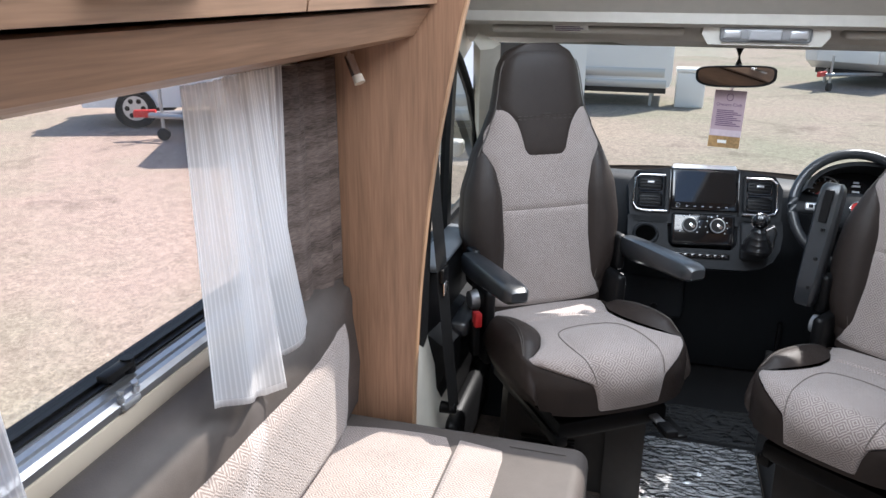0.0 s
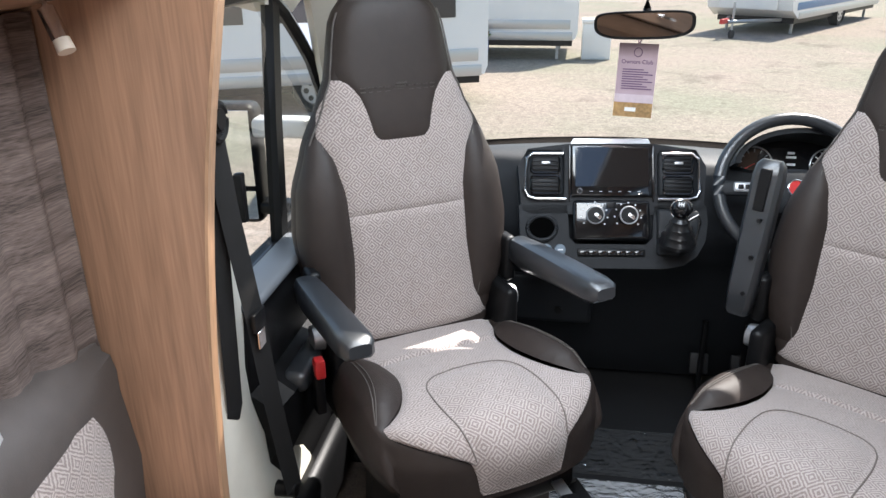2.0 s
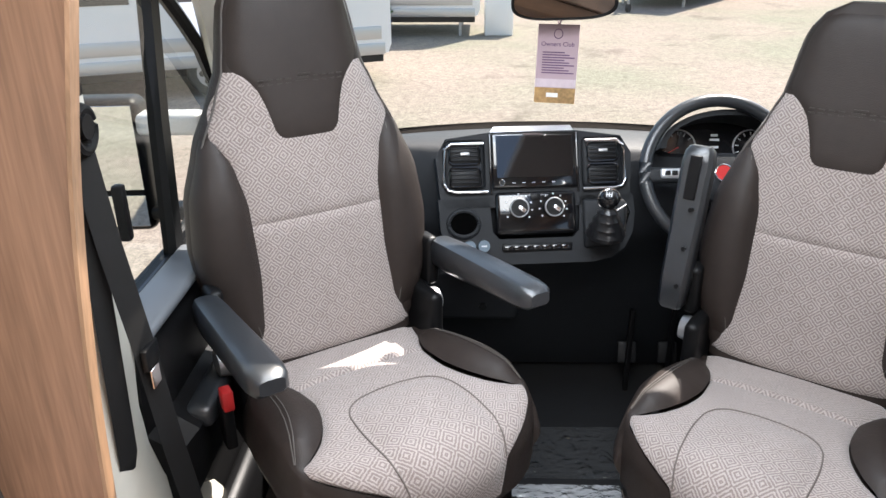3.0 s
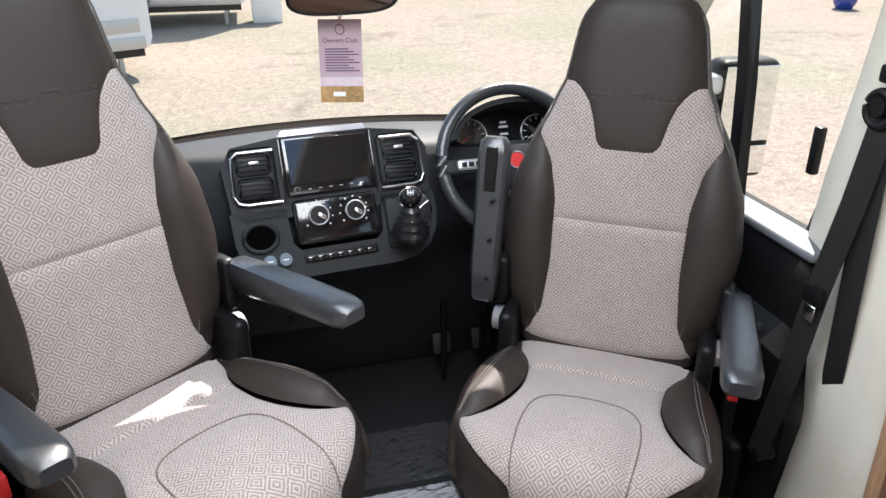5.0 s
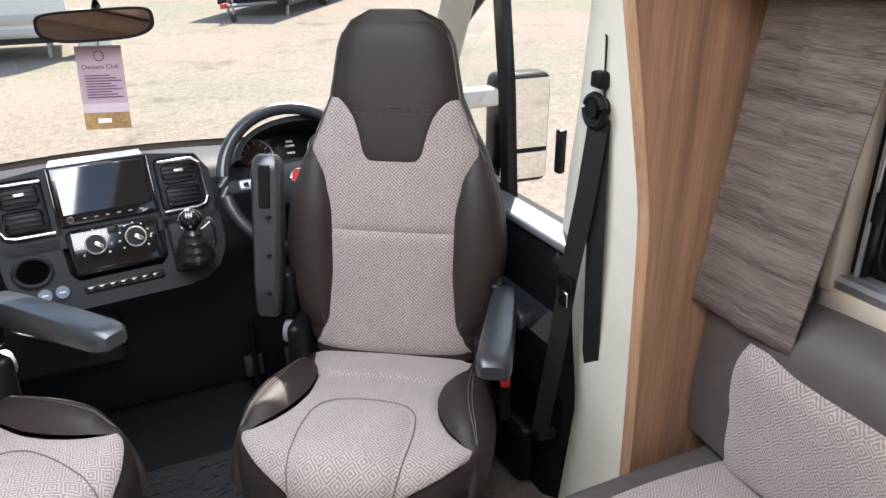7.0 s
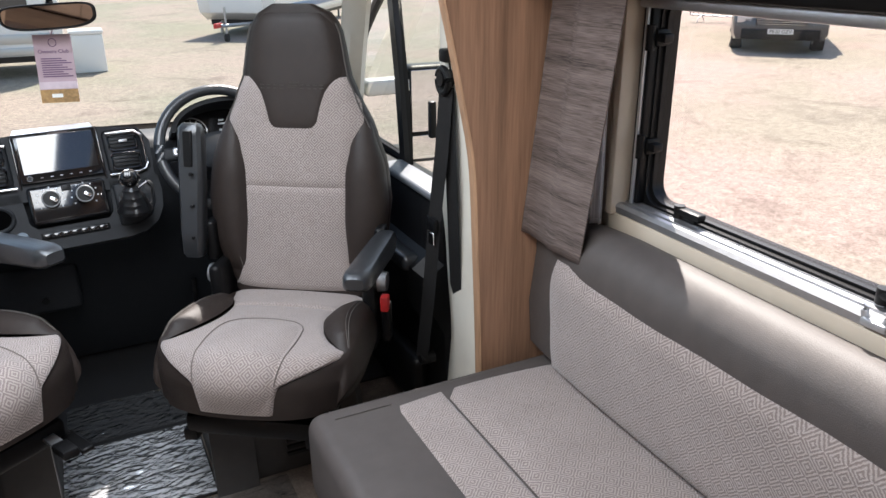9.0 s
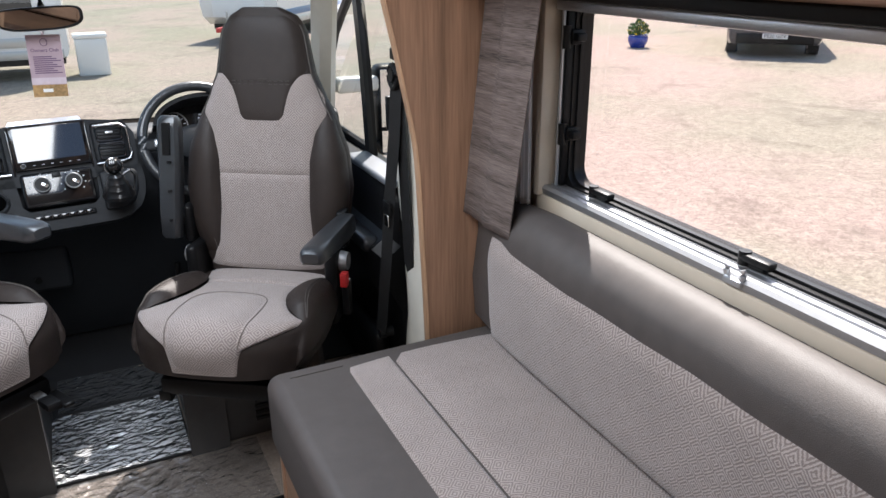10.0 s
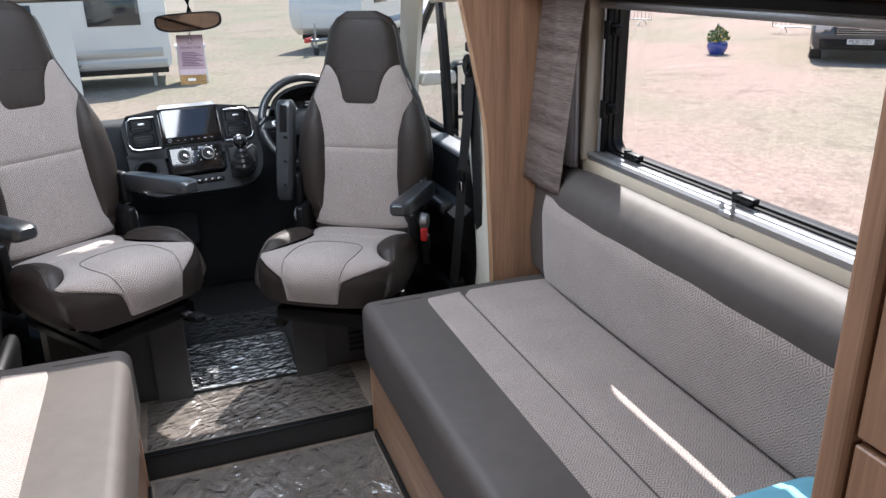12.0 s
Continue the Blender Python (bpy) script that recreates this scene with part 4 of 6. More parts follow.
    sp("slide_handle", one_box(0.03, 0.06, -0.13, 0.0, -0.030, -0.018, 0.003, 1, lm), BLACK, "black slide handle")
    return s


cab_seat(0.487, 2.24, -34, 0.560 - CAB_Z, "swivelled cab seat, grey diamond cloth, dark leather, one armrest up", True, 1)
cab_seat(-0.535, 2.232, 34, 0.638 - CAB_Z, "swivelled cab seat, grey diamond cloth, dark leather, armrests down", False, -1)


def pedestal(cx, top):
    p = thing("seat_pedestal", pose(cx, 2.26, CAB_Z), "black plastic-clad seat pedestal with louvres on the cab floor", "pedestal", "seat pedestals")
    bm = bmesh.new()
    sg = 1 if cx > 0 else -1
    rings = []
    for z, k in ((0.0, 1.0), (0.06, 0.985), (0.16, 0.95), (top, 0.92)):
        rings.append([(a * 0.225 * k, b * 0.21 * k, z) for a, b in ((-1, -0.9), (-0.9, -1), (0.9, -1), (1, -0.9), (1, 0.9), (0.9, 1), (-0.9, 1), (-1, 0.9))])
    loft(bm, rings)
    part("cover", bm, PEDESTAL, p, smooth=False)
    bm = bmesh.new()
    prism(bm, [(-0.24, 0.0), (-0.205, 0.0), (-0.188, top - 0.02), (-0.205, top - 0.02)], "x", -sg * 0.235, -sg * 0.12)
    part("corner_cover", bm, PEDESTAL, p, "dark grey corner cover", False)
    for k in range(6):
        z = 0.05 + 0.022 * k
        bm = one_box(-0.03, 0.14, -0.218 + 0.05 * z, -0.205, z, z + 0.012, 0.003) if sg > 0 else one_box(-0.14, 0.03, -0.218 + 0.05 * z, -0.205, z, z + 0.012, 0.003)
        part("louvre", bm, BLACK, p)


pedestal(0.40, 0.245)
pedestal(-0.44, 0.34)


# ---- dashboard ----
DM = pose(-0.075, 2.655, 0.858, 0, 0, 6) @ pose(0, 0, 0, -25)
dash = thing("dashboard", pose(0, 2.8, CAB_Z), "dark grey moulded dashboard with air vents and centre stack", "dashboard")
DI = pose(0, -2.8, -CAB_Z)


def dpart(name, bm, m, parent=None, label="", local=True, smooth=True):
    bmesh.ops.transform(bm, matrix=DI @ DM if local else DI, verts=bm.verts)
    return part(name, bm, m, parent or dash, label, smooth)


# main moulding: profile swept across the cab
bm = bmesh.new()
rings = []
for i in range(25):
    x = -0.92 + 1.84 * i / 24
    c = math.exp(-((x + 0.06) / 0.26) ** 4)
    o = 0.03 * c
    u = x / 0.92
    yb = 3.24 - 0.33 * u * u
    hood = -0.03 * math.exp(-((x - 0.42) / 0.17) ** 6)
    rings.append([(x, yb, 0.84), (x, yb, 0.870), (x, 3.02 - 0.2 * u * u, 0.915 + hood * 0.3), (x, 2.86, 0.945 + hood), (x, 2.775 - o, 0.944 + hood), (x, 2.755 - o * 1.3, 0.93 + hood * 0.6), (x, 2.735 - o * 2.0, 0.86), (x, 2.70 - o * 2.0, 0.76), (x, 2.72 - o * 2.2, 0.70), (x, 2.80 - o, 0.62), (x, 2.86, 0.45), (x, 2.90, 0.30), (x, 3.0, 0.11), (x, yb, 0.10)])
loft(bm, rings)
dpart("dash_body", bm, DASH, local=False)
# raised centre pod
bm = bmesh.new()
prism(bm, [(-0.245, -0.03), (-0.225, -0.045), (0.235, -0.045), (0.255, -0.03), (0.262, 0.09), (0.235, 0.135), (0.115, 0.152), (-0.110, 0.152), (-0.228, 0.137), (-0.255, 0.09)], "y", 0.0, 0.10)
bevelled(bm, 0.006, 2)
dpart("centre_pod", bm, DASH)
bm = bmesh.new()
prism(bm, [(-0.11, 0.150), (0.115, 0.150), (0.105, 0.168), (-0.10, 0.168)], "y", 0.01, 0.13)
dpart("pod_cap", bevelled(bm, 0.005), SATIN, label="pale cap over the screen")
# screen
sc = dpart("display", one_box(-0.108, 0.113, -0.012, 0.01, 0.004, 0.147, 0.004), GLOSS, label="gloss black display surround")
dpart("display_glass", one_box(-0.098, 0.103, -0.0135, -0.010, 0.030, 0.140, 0.0008, 1), SCREEN, sc, "dark touch screen, switched off")
bm = bmesh.new()
cyl(bm, (-0.086, -0.012, 0.017), (-0.086, -0.019, 0.017), 0.008, n=20)
vk = dpart("volume_knob", bm, BLACK, sc)
bm = bmesh.new()
tube(bm, [(-0.086 + 0.0072 * math.cos(a), -0.019, 0.017 + 0.0072 * math.sin(a)) for a in [2 * math.pi * i / 20 for i in range(20)]], 0.0011, 6, closed=True)
dpart("knob_rim", bm, CHROME, sc, "thin chrome rim")
bm = bmesh.new()
for k in range(6):
    box(bm, -0.058 + 0.026 * k, -0.050 + 0.026 * k, -0.0135, -0.0115, 0.016, 0.0175)
dpart("key_marks", bm, DIAL, sc, "", smooth=False)
for x in (-0.112, 0.1165):
    dpart("side_trim", one_box(x - 0.003, x + 0.003, -0.008, 0.004, -0.01, 0.148, 0.002), GLOSS, label="gloss black strip")
# vents
for x0 in (-0.235, 0.128):
    sgn = -1 if x0 < 0 else 1
    v = dpart("air_vent", one_box(x0, x0 + 0.108, -0.005, 0.004, 0.002, 0.132, 0.012, 3), DASH, label="dark air vent with a chrome surround")
    bm = bmesh.new()
    if sgn < 0:
        pts = [(-0.130, -0.006, 0.122), (-0.215, -0.006, 0.122), (-0.232, -0.006, 0.108), (-0.236, -0.006, 0.02), (-0.226, -0.006, 0.002), (-0.205, -0.006, -0.004), (-0.122, -0.006, -0.004)]
    else:
        pts = [(0.138, -0.006, 0.122), (0.220, -0.006, 0.122), (0.238, -0.006, 0.108), (0.243, -0.006, 0.02), (0.233, -0.006, 0.002), (0.212, -0.006, -0.004), (0.128, -0.006, -0.004)]
    pts = [(a, -0.009, c) for a, b, c in pts]
    tube(bm, pts, 0.0048, 10)
    dpart("chrome_surround", bm, CHROME, v, "chrome surround")
    for z0, z1 in ((0.068, 0.118), (0.010, 0.060)):
        dpart("vent_mouth", one_box(x0 + 0.016, x0 + 0.094, -0.0075, 0.0, z0, z1, 0.006, 2), BLACK, v)
        bm = bmesh.new()
        xa, xb, c = x0 + 0.015, x0 + 0.095, 0.010
        tube(bm, [(px, -0.0085, pz) for px, pz in ((xa, z0 + c), (xa + 0.003, z0 + 0.003), (xa + c, z0), (xb - c, z0), (xb - 0.003, z0 + 0.003), (xb, z0 + c), (xb, z1 - c), (xb - 0.003, z1 - 0.003), (xb - c, z1), (xa + c, z1), (xa + 0.003, z1 - 0.003), (xa, z1 - c))], 0.0032, 6, closed=True)
        dpart("vent_bezel", bm, GLOSS, v)
        for k in range(4):
            z = z0 + 0.010 + 0.0105 * k
            dpart("vane", one_box(x0 + 0.020, x0 + 0.090, -0.011, -0.006, z, z + 0.004, 0.001, 1), DASH, v)
    dpart("vent_tab", one_box(x0 + 0.044, x0 + 0.068, -0.017, -0.008, 0.091, 0.099, 0.002), SATIN, v, "silver vent slider")
# climate panel
cp = dpart("climate_panel", one_box(-0.104, 0.108, -0.012, 0.02, -0.118, -0.006, 0.012, 3), GLOSS, label="gloss black heater control panel")
for x in (-0.045, 0.046):
    k = dpart("heater_knob", one_cyl((x, -0.010, -0.05), (x, -0.032, -0.05), 0.024, 0.0215, 28), BLACK, cp, "black heater knob")
    bm = bmesh.new()
    tube(bm, [(x + 0.0235 * math.cos(a), -0.0315, -0.05 + 0.0235 * math.sin(a)) for a in [2 * math.pi * i / 32 for i in range(32)]], 0.0019, 6, closed=True)
    dpart("knob_ring", bm, SATIN, k, "silver ring")
    bm = one_box(-0.004, 0.018, -0.040, -0.031, -0.006, 0.006, 0.003, 2, Matrix.Translation((x, 0, -0.05)) @ Matrix.Rotation(radians(35), 4, "Y"))
    dpart("knob_pointer", bm, CHROME, k, "silver pointer")
    bm = bmesh.new()
    for i in range(9):
        a = radians(-40 + 32 * i)
        box(bm, x + 0.036 * math.cos(a) - 0.002, x + 0.036 * math.cos(a) + 0.002, -0.0135, -0.0115, -0.05 + 0.036 * math.sin(a) - 0.002, -0.05 + 0.036 * math.sin(a) + 0.002)
    dpart("dial_marks", bm, DIAL, cp, "", smooth=False)
dpart("hazard_switch", one_box(-0.012, 0.014, -0.0145, -0.01, -0.030, -0.012, 0.002), BLACK, cp)
# lower surround, switch strip
bm = bmesh.new()
prism(bm, [(-0.252, -0.02), (-0.118, -0.02), (-0.112, -0.110), (-0.095, -0.128), (0.098, -0.128), (0.115, -0.110), (0.12, -0.02), (0.262, -0.02), (0.266, -0.07), (0.258, -0.12), (0.236, -0.16), (0.20, -0.185), (0.15, -0.195), (-0.16, -0.195), (-0.205, -0.18), (-0.235, -0.15), (-0.248, -0.10)], "y", 0.0, 0.07)
dpart("lower_surround", bevelled(bm, 0.005), DASH)
st = dpart("switch_strip", one_box(-0.09, 0.095, -0.006, 0.004, -0.162, -0.142, 0.004), BLACK, label="black row of dash switches")
for k in range(7):
    dpart("switch", one_box(-0.084 + 0.025 * k, -0.062 + 0.025 * k, -0.009, -0.004, -0.158, -0.147, 0.0015), GLOSS, st)
# cup holder and sockets
bm = bmesh.new()
tube(bm, [(-0.188 + 0.040 * math.cos(a), -0.004, -0.085 + 0.034 * math.sin(a)) for a in [2 * math.pi * i / 24 for i in range(24)]], 0.006, 8, closed=True)
ch = dpart("cup_holder", bm, DASH)
# no recess: a flush disc carries the well's shade as black colour
dpart("cup_well_shade", one_cyl((-0.188, 0.0, -0.085), (-0.188, -0.003, -0.085), 0.037, n=24), SHADE_BLACK, ch, "flat disc coloured black for the shade in the well")
for x in (-0.175, -0.138):
    so = dpart("power_socket", one_cyl((x, 0.0, -0.145), (x, -0.014, -0.145), 0.0165, 0.015, 20), BLUEPLAS, label="blue-grey capped power socket")
    dpart("socket_mark", one_box(x - 0.007, x + 0.007, -0.0155, -0.0135, -0.147, -0.143), DIAL, so, smooth=False)
# gear lever
gx = Vector((0.098, 2.535, 0.875))
gl = thing("gear_lever", pose(gx.x, gx.y, gx.z - 0.12), "gear lever with a chrome-topped black knob and gathered gaiter", "gear lever")
gi = pose(-gx.x, -gx.y, -gx.z + 0.12)


def gp(name, bm, m, label="", parent=None):
    bmesh.ops.transform(bm, matrix=gi, verts=bm.verts)
    return part(name, bm, m, parent or gl, label)


bm = bmesh.new()
bmesh.ops.create_uvsphere(bm, u_segments=20, v_segments=12, radius=0.027)
bmesh.ops.transform(bm, matrix=Matrix.Translation(gx) @ Matrix.Diagonal((1, 1, 0.95, 1)), verts=bm.verts)
kn = gp("knob", bm, GLOSS)
tocam = Vector((-0.15, -0.72, 0.68)).normalized()
q = tocam.to_track_quat("Z", "Y").to_matrix().to_4x4()
bm = one_cyl((0, 0, 0.0235), (0, 0, 0.0275), 0.014, 0.011, 20)
bmesh.ops.transform(bm, matrix=Matrix.Translation(gx) @ q, verts=bm.verts)
gp("knob_cap", bm, BLACK, "", kn)
bm = bmesh.new()
for x in (-0.006, 0.0, 0.006):
    box(bm, x - 0.0008, x + 0.0008, -0.006, 0.006, 0.0275, 0.0283)
box(bm, -0.006, 0.006, -0.0008, 0.0008, 0.0275, 0.0282)
bmesh.ops.transform(bm, matrix=Matrix.Translation(gx) @ q, verts=bm.verts)
gp("shift_pattern", bm, DIAL, "white shift pattern", kn)
bm = bmesh.new()
tube(bm, [gx + Vector((0.027 * math.cos(a), -0.004 * math.sin(a), 0.027 * math.sin(a))) @ Matrix.Identity(3) for a in [2 * math.pi * i / 24 for i in range(24)]], 0.0022, 6, closed=True)
gp("chrome_ring", bm, CHROME, "chrome ring", kn)
bm = bmesh.new()
rings = []
for k in range(9):
    t = k / 8
    r0 = 0.014 + 0.034 * t ** 0.8 + (0.004 if k % 2 else 0)
    c = gx + Vector((0.004 * t, 0.02 * t, -0.024 - 0.085 * t))
    rings.append([c + Vector((r0 * (1 + 0.08 * math.sin(5 * a)) * math.cos(a), r0 * (1 + 0.08 * math.cos(4 * a)) * math.sin(a), 0)) for a in [2 * math.pi * i / 24 for i in range(24)]])
loft(bm, rings)
gp("gaiter", bm, mat("gaiter_leather", (0.012, 0.012, 0.013), 0.28, bump=0.4, bump_scale=60))
bm = bmesh.new()
tube(bm, [gx + Vector(o) for o in ((0.020, -0.005, -0.030), (0.045, 0.012, -0.020), (0.058, 0.03, -0.045), (0.050, 0.03, -0.105))], 0.0035, 8)
gp("gaiter_trim", bm, CHROME, "chrome strip")
bm = bmesh.new()
prism(bm, [(0.126, -0.03), (0.235, -0.03), (0.245, -0.045), (0.240, -0.10), (0.222, -0.14), (0.19, -0.16), (0.126, -0.16)], "y", -0.010, 0.05)
bmesh.ops.transform(bm, matrix=DM, verts=bm.verts)
gp("shift_console", bevelled(bm, 0.010, 3), DASH, "dark grey shift console")

# steering wheel and instruments
SC, SR = Vector((0.385, 2.615, 0.916)), 0.186
sw = thing("steering_wheel", Matrix.Translation(SC) @ Matrix.Rotation(radians(-28), 4, "X"), "dark leather three-spoke steering wheel with silver trim", "steering wheel")
bm = bmesh.new()
tube(bm, [(SR * math.cos(a), 0, SR * math.sin(a)) for a in [2 * math.pi * i / 48 for i in range(48)]], 0.0165, 12, closed=True)
part("rim", bm, ARM, sw)
bm = bmesh.new()
rings = []
for y, k in ((-0.03, 0.75), (-0.022, 0.95), (0.0, 1.0), (0.05, 0.9)):
    rings.append([(0.085 * k * math.copysign(abs(math.cos(a)) ** 0.7, math.cos(a)), y, -0.012 + 0.062 * k * math.copysign(abs(math.sin(a)) ** 0.7, math.sin(a))) for a in [2 * math.pi * i / 28 for i in range(28)]])
loft(bm, rings)
part("hub", bm, DASH, sw)
part("emblem", one_cyl((0, -0.03, -0.005), (0, -0.034, -0.005), 0.021, 0.019, 24), RED, sw, "round red emblem")
bm = bmesh.new()
tube(bm, [(0.021 * math.cos(a), -0.033, -0.005 + 0.021 * math.sin(a)) for a in [2 * math.pi * i / 24 for i in range(24)]], 0.002, 6, closed=True)
part("emblem_ring", bm, CHROME, sw)
for sg in (-1, 1):
    bm = one_box(sg * 0.13 - 0.052, sg * 0.13 + 0.052, -0.012, 0.010, -0.026, 0.014, 0.010, 3)
    sp_ = part("spoke", bm, DASH, sw)
    bm = one_box(sg * 0.115 - 0.036, sg * 0.115 + 0.036, -0.018, -0.010, -0.016, 0.010, 0.006, 3)
    part("spoke_trim", bm, SATIN, sp_, "silver spoke trim")
    for k in range(3):
        part("button", one_box(sg * 0.115 - 0.026 + 0.018 * k, sg * 0.115 - 0.012 + 0.018 * k, -0.021, -0.017, -0.009, 0.003, 0.002), BLACK, sp_)
bm = one_box(-0.022, 0.022, -0.008, 0.008, -0.18, -0.06, 0.006, 2)
part("lower_spoke", bm, SATIN, sw, "silver lower spoke")
part("column_cover", one_box(-0.05, 0.05, 0.04, 0.22, -0.07, 0.035, 0.02, 3), DASH, sw)
bm = bmesh.new()
for sg in (-1, 1):
    tube(bm, [(sg * 0.05, 0.07, 0.0), (sg * 0.15, 0.045, 0.012), (sg * 0.165, 0.04, 0.012)], [0.006, 0.007, 0.010], 8)
part("stalks", bm, BLACK, sw, "black column stalks")
IM = pose(0.42, 2.765, 0.955, -24)
ic = thing("instrument_cluster", IM, "instrument cluster with round dials under a dark hood", "instrument panel")
bm = bmesh.new()
arc = [(0.175 * math.cos(a), 0.10 * math.sin(a) - 0.03) for a in [math.pi * i / 24 for i in range(25)]]
arc2 = [(0.160 * math.cos(a), 0.086 * math.sin(a) - 0.03) for a in [math.pi * i / 24 for i in range(24, -1, -1)]]
prism(bm, arc + arc2, "y", -0.09, 0.05)
part("hood", bm, DASH, ic)
bm = bmesh.new()
prism(bm, [(x * 0.98, z * 0.98) for x, z in arc] + [(-0.165, -0.075), (0.165, -0.075)], "y", 0.03, 0.05)
part("face", bm, GLOSS, ic, "gloss black instrument face", False)
for x in (-0.098, 0.098):
    bm = bmesh.new()
    tube(bm, [(x + 0.048 * math.cos(a), 0.027, -0.012 + 0.048 * math.sin(a)) for a in [2 * math.pi * i / 32 for i in range(32)]], 0.0022, 6, closed=True)
    dl = part("dial", bm, SATIN, ic, "silver-ringed round dial")
    bm = bmesh.new()
    for i in range(11):
        a = radians(225 - 27 * i)
        box(bm, -0.0045, 0.0045, 0.026, 0.029, -0.001, 0.001, 0, 1, Matrix.Translation((x + 0.038 * math.cos(a), 0, -0.012 + 0.038 * math.sin(a))) @ Matrix.Rotation(-a, 4, "Y"))
    part("dial_ticks", bm, DIAL, dl, "", False)
    part("needle", one_box(-0.002, 0.034, 0.025, 0.028, -0.001, 0.001, 0, 1, Matrix.Translation((x, 0, -0.012)) @ Matrix.Rotation(radians(150), 4, "Y")), RED if x < 0 else DIAL, dl, "", False)
bm = bmesh.new()
for z, w in ((0.018, 0.018), (0.006, 0.026), (-0.014, 0.022)):
    box(bm, -w / 2, w / 2, 0.026, 0.029, z, z + 0.006)
part("readout", bm, DIAL, ic, "pale digital readout bars", False)

# pedals in the footwell
for x in (0.27, 0.40, 0.50):
    pd = thing("pedal", pose(x, 2.86, CAB_Z), "black rubber foot pedal under the dashboard", "pedal", "pedals")
    part("pad", one_box(-0.03, 0.03, -0.02, 0.0, 0.10, 0.17, 0.006, 2, Matrix.Rotation(radians(-20), 4, "X")), RUBBER, pd)
    part("lever", one_box(-0.008, 0.008, 0.0, 0.02, 0.0, 0.30, 0.003), BLACK, pd)
gb = thing("glove_box_lid", pose(-0.28, 2.84, 0.38), "dark closed lower dash tray", "tray")
part("lid", one_box(-0.19, 0.19, -0.035, 0.06, 0.0, 0.17, 0.02, 3), DASH, gb)
for x in (-0.10, 0.08):
    part("bolt_cap", one_cyl((x, -0.036, 0.05), (x, -0.04, 0.05), 0.012, n=14), BLACK, gb)

# interior mirror, card
rm = thing("rear_view_mirror", pose(-0.03, 2.595, 1.325, -6, -3, -14), "interior mirror on a black stem at the windscreen", "mirror")
bm = bmesh.new()
rings = []
for y, k in ((-0.012, 0.96), (-0.009, 1.0), (0.008, 0.98), (0.022, 0.7)):
    rings.append([(0.122 * k * math.copysign(abs(math.cos(a)) ** 0.55, math.cos(a)), y, 0.034 * k * math.copysign(abs(math.sin(a)) ** 0.6, math.sin(a)) + 0.006 * math.cos(a) ** 2) for a in [2 * math.pi * i / 40 for i in range(40)]])
loft(bm, rings)
part("housing", bm, BLACK, rm)
bm = bmesh.new()
bm.faces.new([bm.verts.new((0.114 * math.copysign(abs(math.cos(a)) ** 0.55, math.cos(a)), -0.0125, 0.028 * math.copysign(abs(math.sin(a)) ** 0.6, math.sin(a)) + 0.006 * math.cos(a) ** 2)) for a in [2 * math.pi * i / 40 for i in range(40)]])
part("glass", bm, DIMMIRROR, rm, "grey mirror glass", False)
bm = bmesh.new()
tube(bm, [(0, 0.02, 0.01), (0, 0.035, 0.04), (0.0, 0.03, 0.09)], [0.012, 0.010, 0.013], 12)
part("stem", bm, BLACK, rm)
cd = thing("hanging_card", pose(-0.036, 2.63, 1.205, -8, 0, -14), "lilac printed card hanging from the mirror stem", "card")
part("card", one_box(-0.049, 0.049, -0.0012, 0.0012, -0.112, 0.072), PAPER, cd, smooth=False)
part("photo", one_box(-0.049, 0.049, -0.0028, -0.0014, -0.112, -0.076), FIELD, cd, "ripe field print", False)
part("photo_sky", one_box(-0.049, 0.049, -0.0028, -0.0014, -0.075, -0.055), SKYP, cd, "pale sky print", False)
part("photo_vehicle", one_box(-0.02, 0.008, -0.0036, -0.0028, -0.098, -0.088), LABEL, cd, "", False)
bm = bmesh.new()
for k in range(9):
    box(bm, -0.035, 0.018 + 0.012 * ((k * 7) % 3), -0.0028, -0.0014, 0.006 - 0.006 * k, 0.0085 - 0.006 * k)
part("fine_print", bm, INK, cd, "fine unreadable print", False)
lettering("card_title", "Owners Club", 0.0145, pose(0, -0.0022, 0.026, 90), INK, cd, 0.0004)
bm = bmesh.new()
tube(bm, [(0.010 * math.cos(a), -0.002, 0.050 + 0.011 * math.sin(a)) for a in [2 * math.pi * i / 20 for i in range(20)]], 0.0009, 5, closed=True)
part("print_ring", bm, INK, cd)
bm = bmesh.new()
tube(bm, [(0.0, 0.0, 0.07), (0.012, 0.0, 0.10), (0.0, -0.02, 0.13), (-0.01, 0.0, 0.10), (0.0, 0.0, 0.07)], 0.002, 6)
part("loop", bm, PAPER, cd)
# header console and label
hc = thing("roof_console", pose(0.02, 2.52, 1.43), "pale roof console with reading lights above the mirror", "console")
bm = bmesh.new()
prism(bm, [(-0.155, 0.002), (0.155, 0.002), (0.175, 0.03), (0.165, 0.085), (-0.165, 0.085), (-0.175, 0.03)], "y", -0.088, 0.05)
part("shell", bevelled(bm, 0.018, 4), LINER, hc)
part("lamp_surround", one_box(-0.125, 0.125, -0.096, -0.08, 0.010, 0.056, 0.014, 4), mat("grey_lamp_surround", (0.20, 0.20, 0.205), 0.4), hc, "grey oval lamp surround")
part("lamp_lens", one_box(-0.045, 0.045, -0.103, -0.090, 0.016, 0.048, 0.006, 3), mat("lamp_lens_plastic", (0.30, 0.30, 0.31), 0.2), hc, "clear ribbed lamp lens")
for x in (-0.09, 0.09):
    part("side_lens", one_box(x - 0.025, x + 0.025, -0.0995, -0.090, 0.020, 0.046, 0.006, 3), SATIN, hc)
wl = thing("warning_label", pose(-0.545, 2.468, 1.472, 40), "white safety label on the visor", "label")
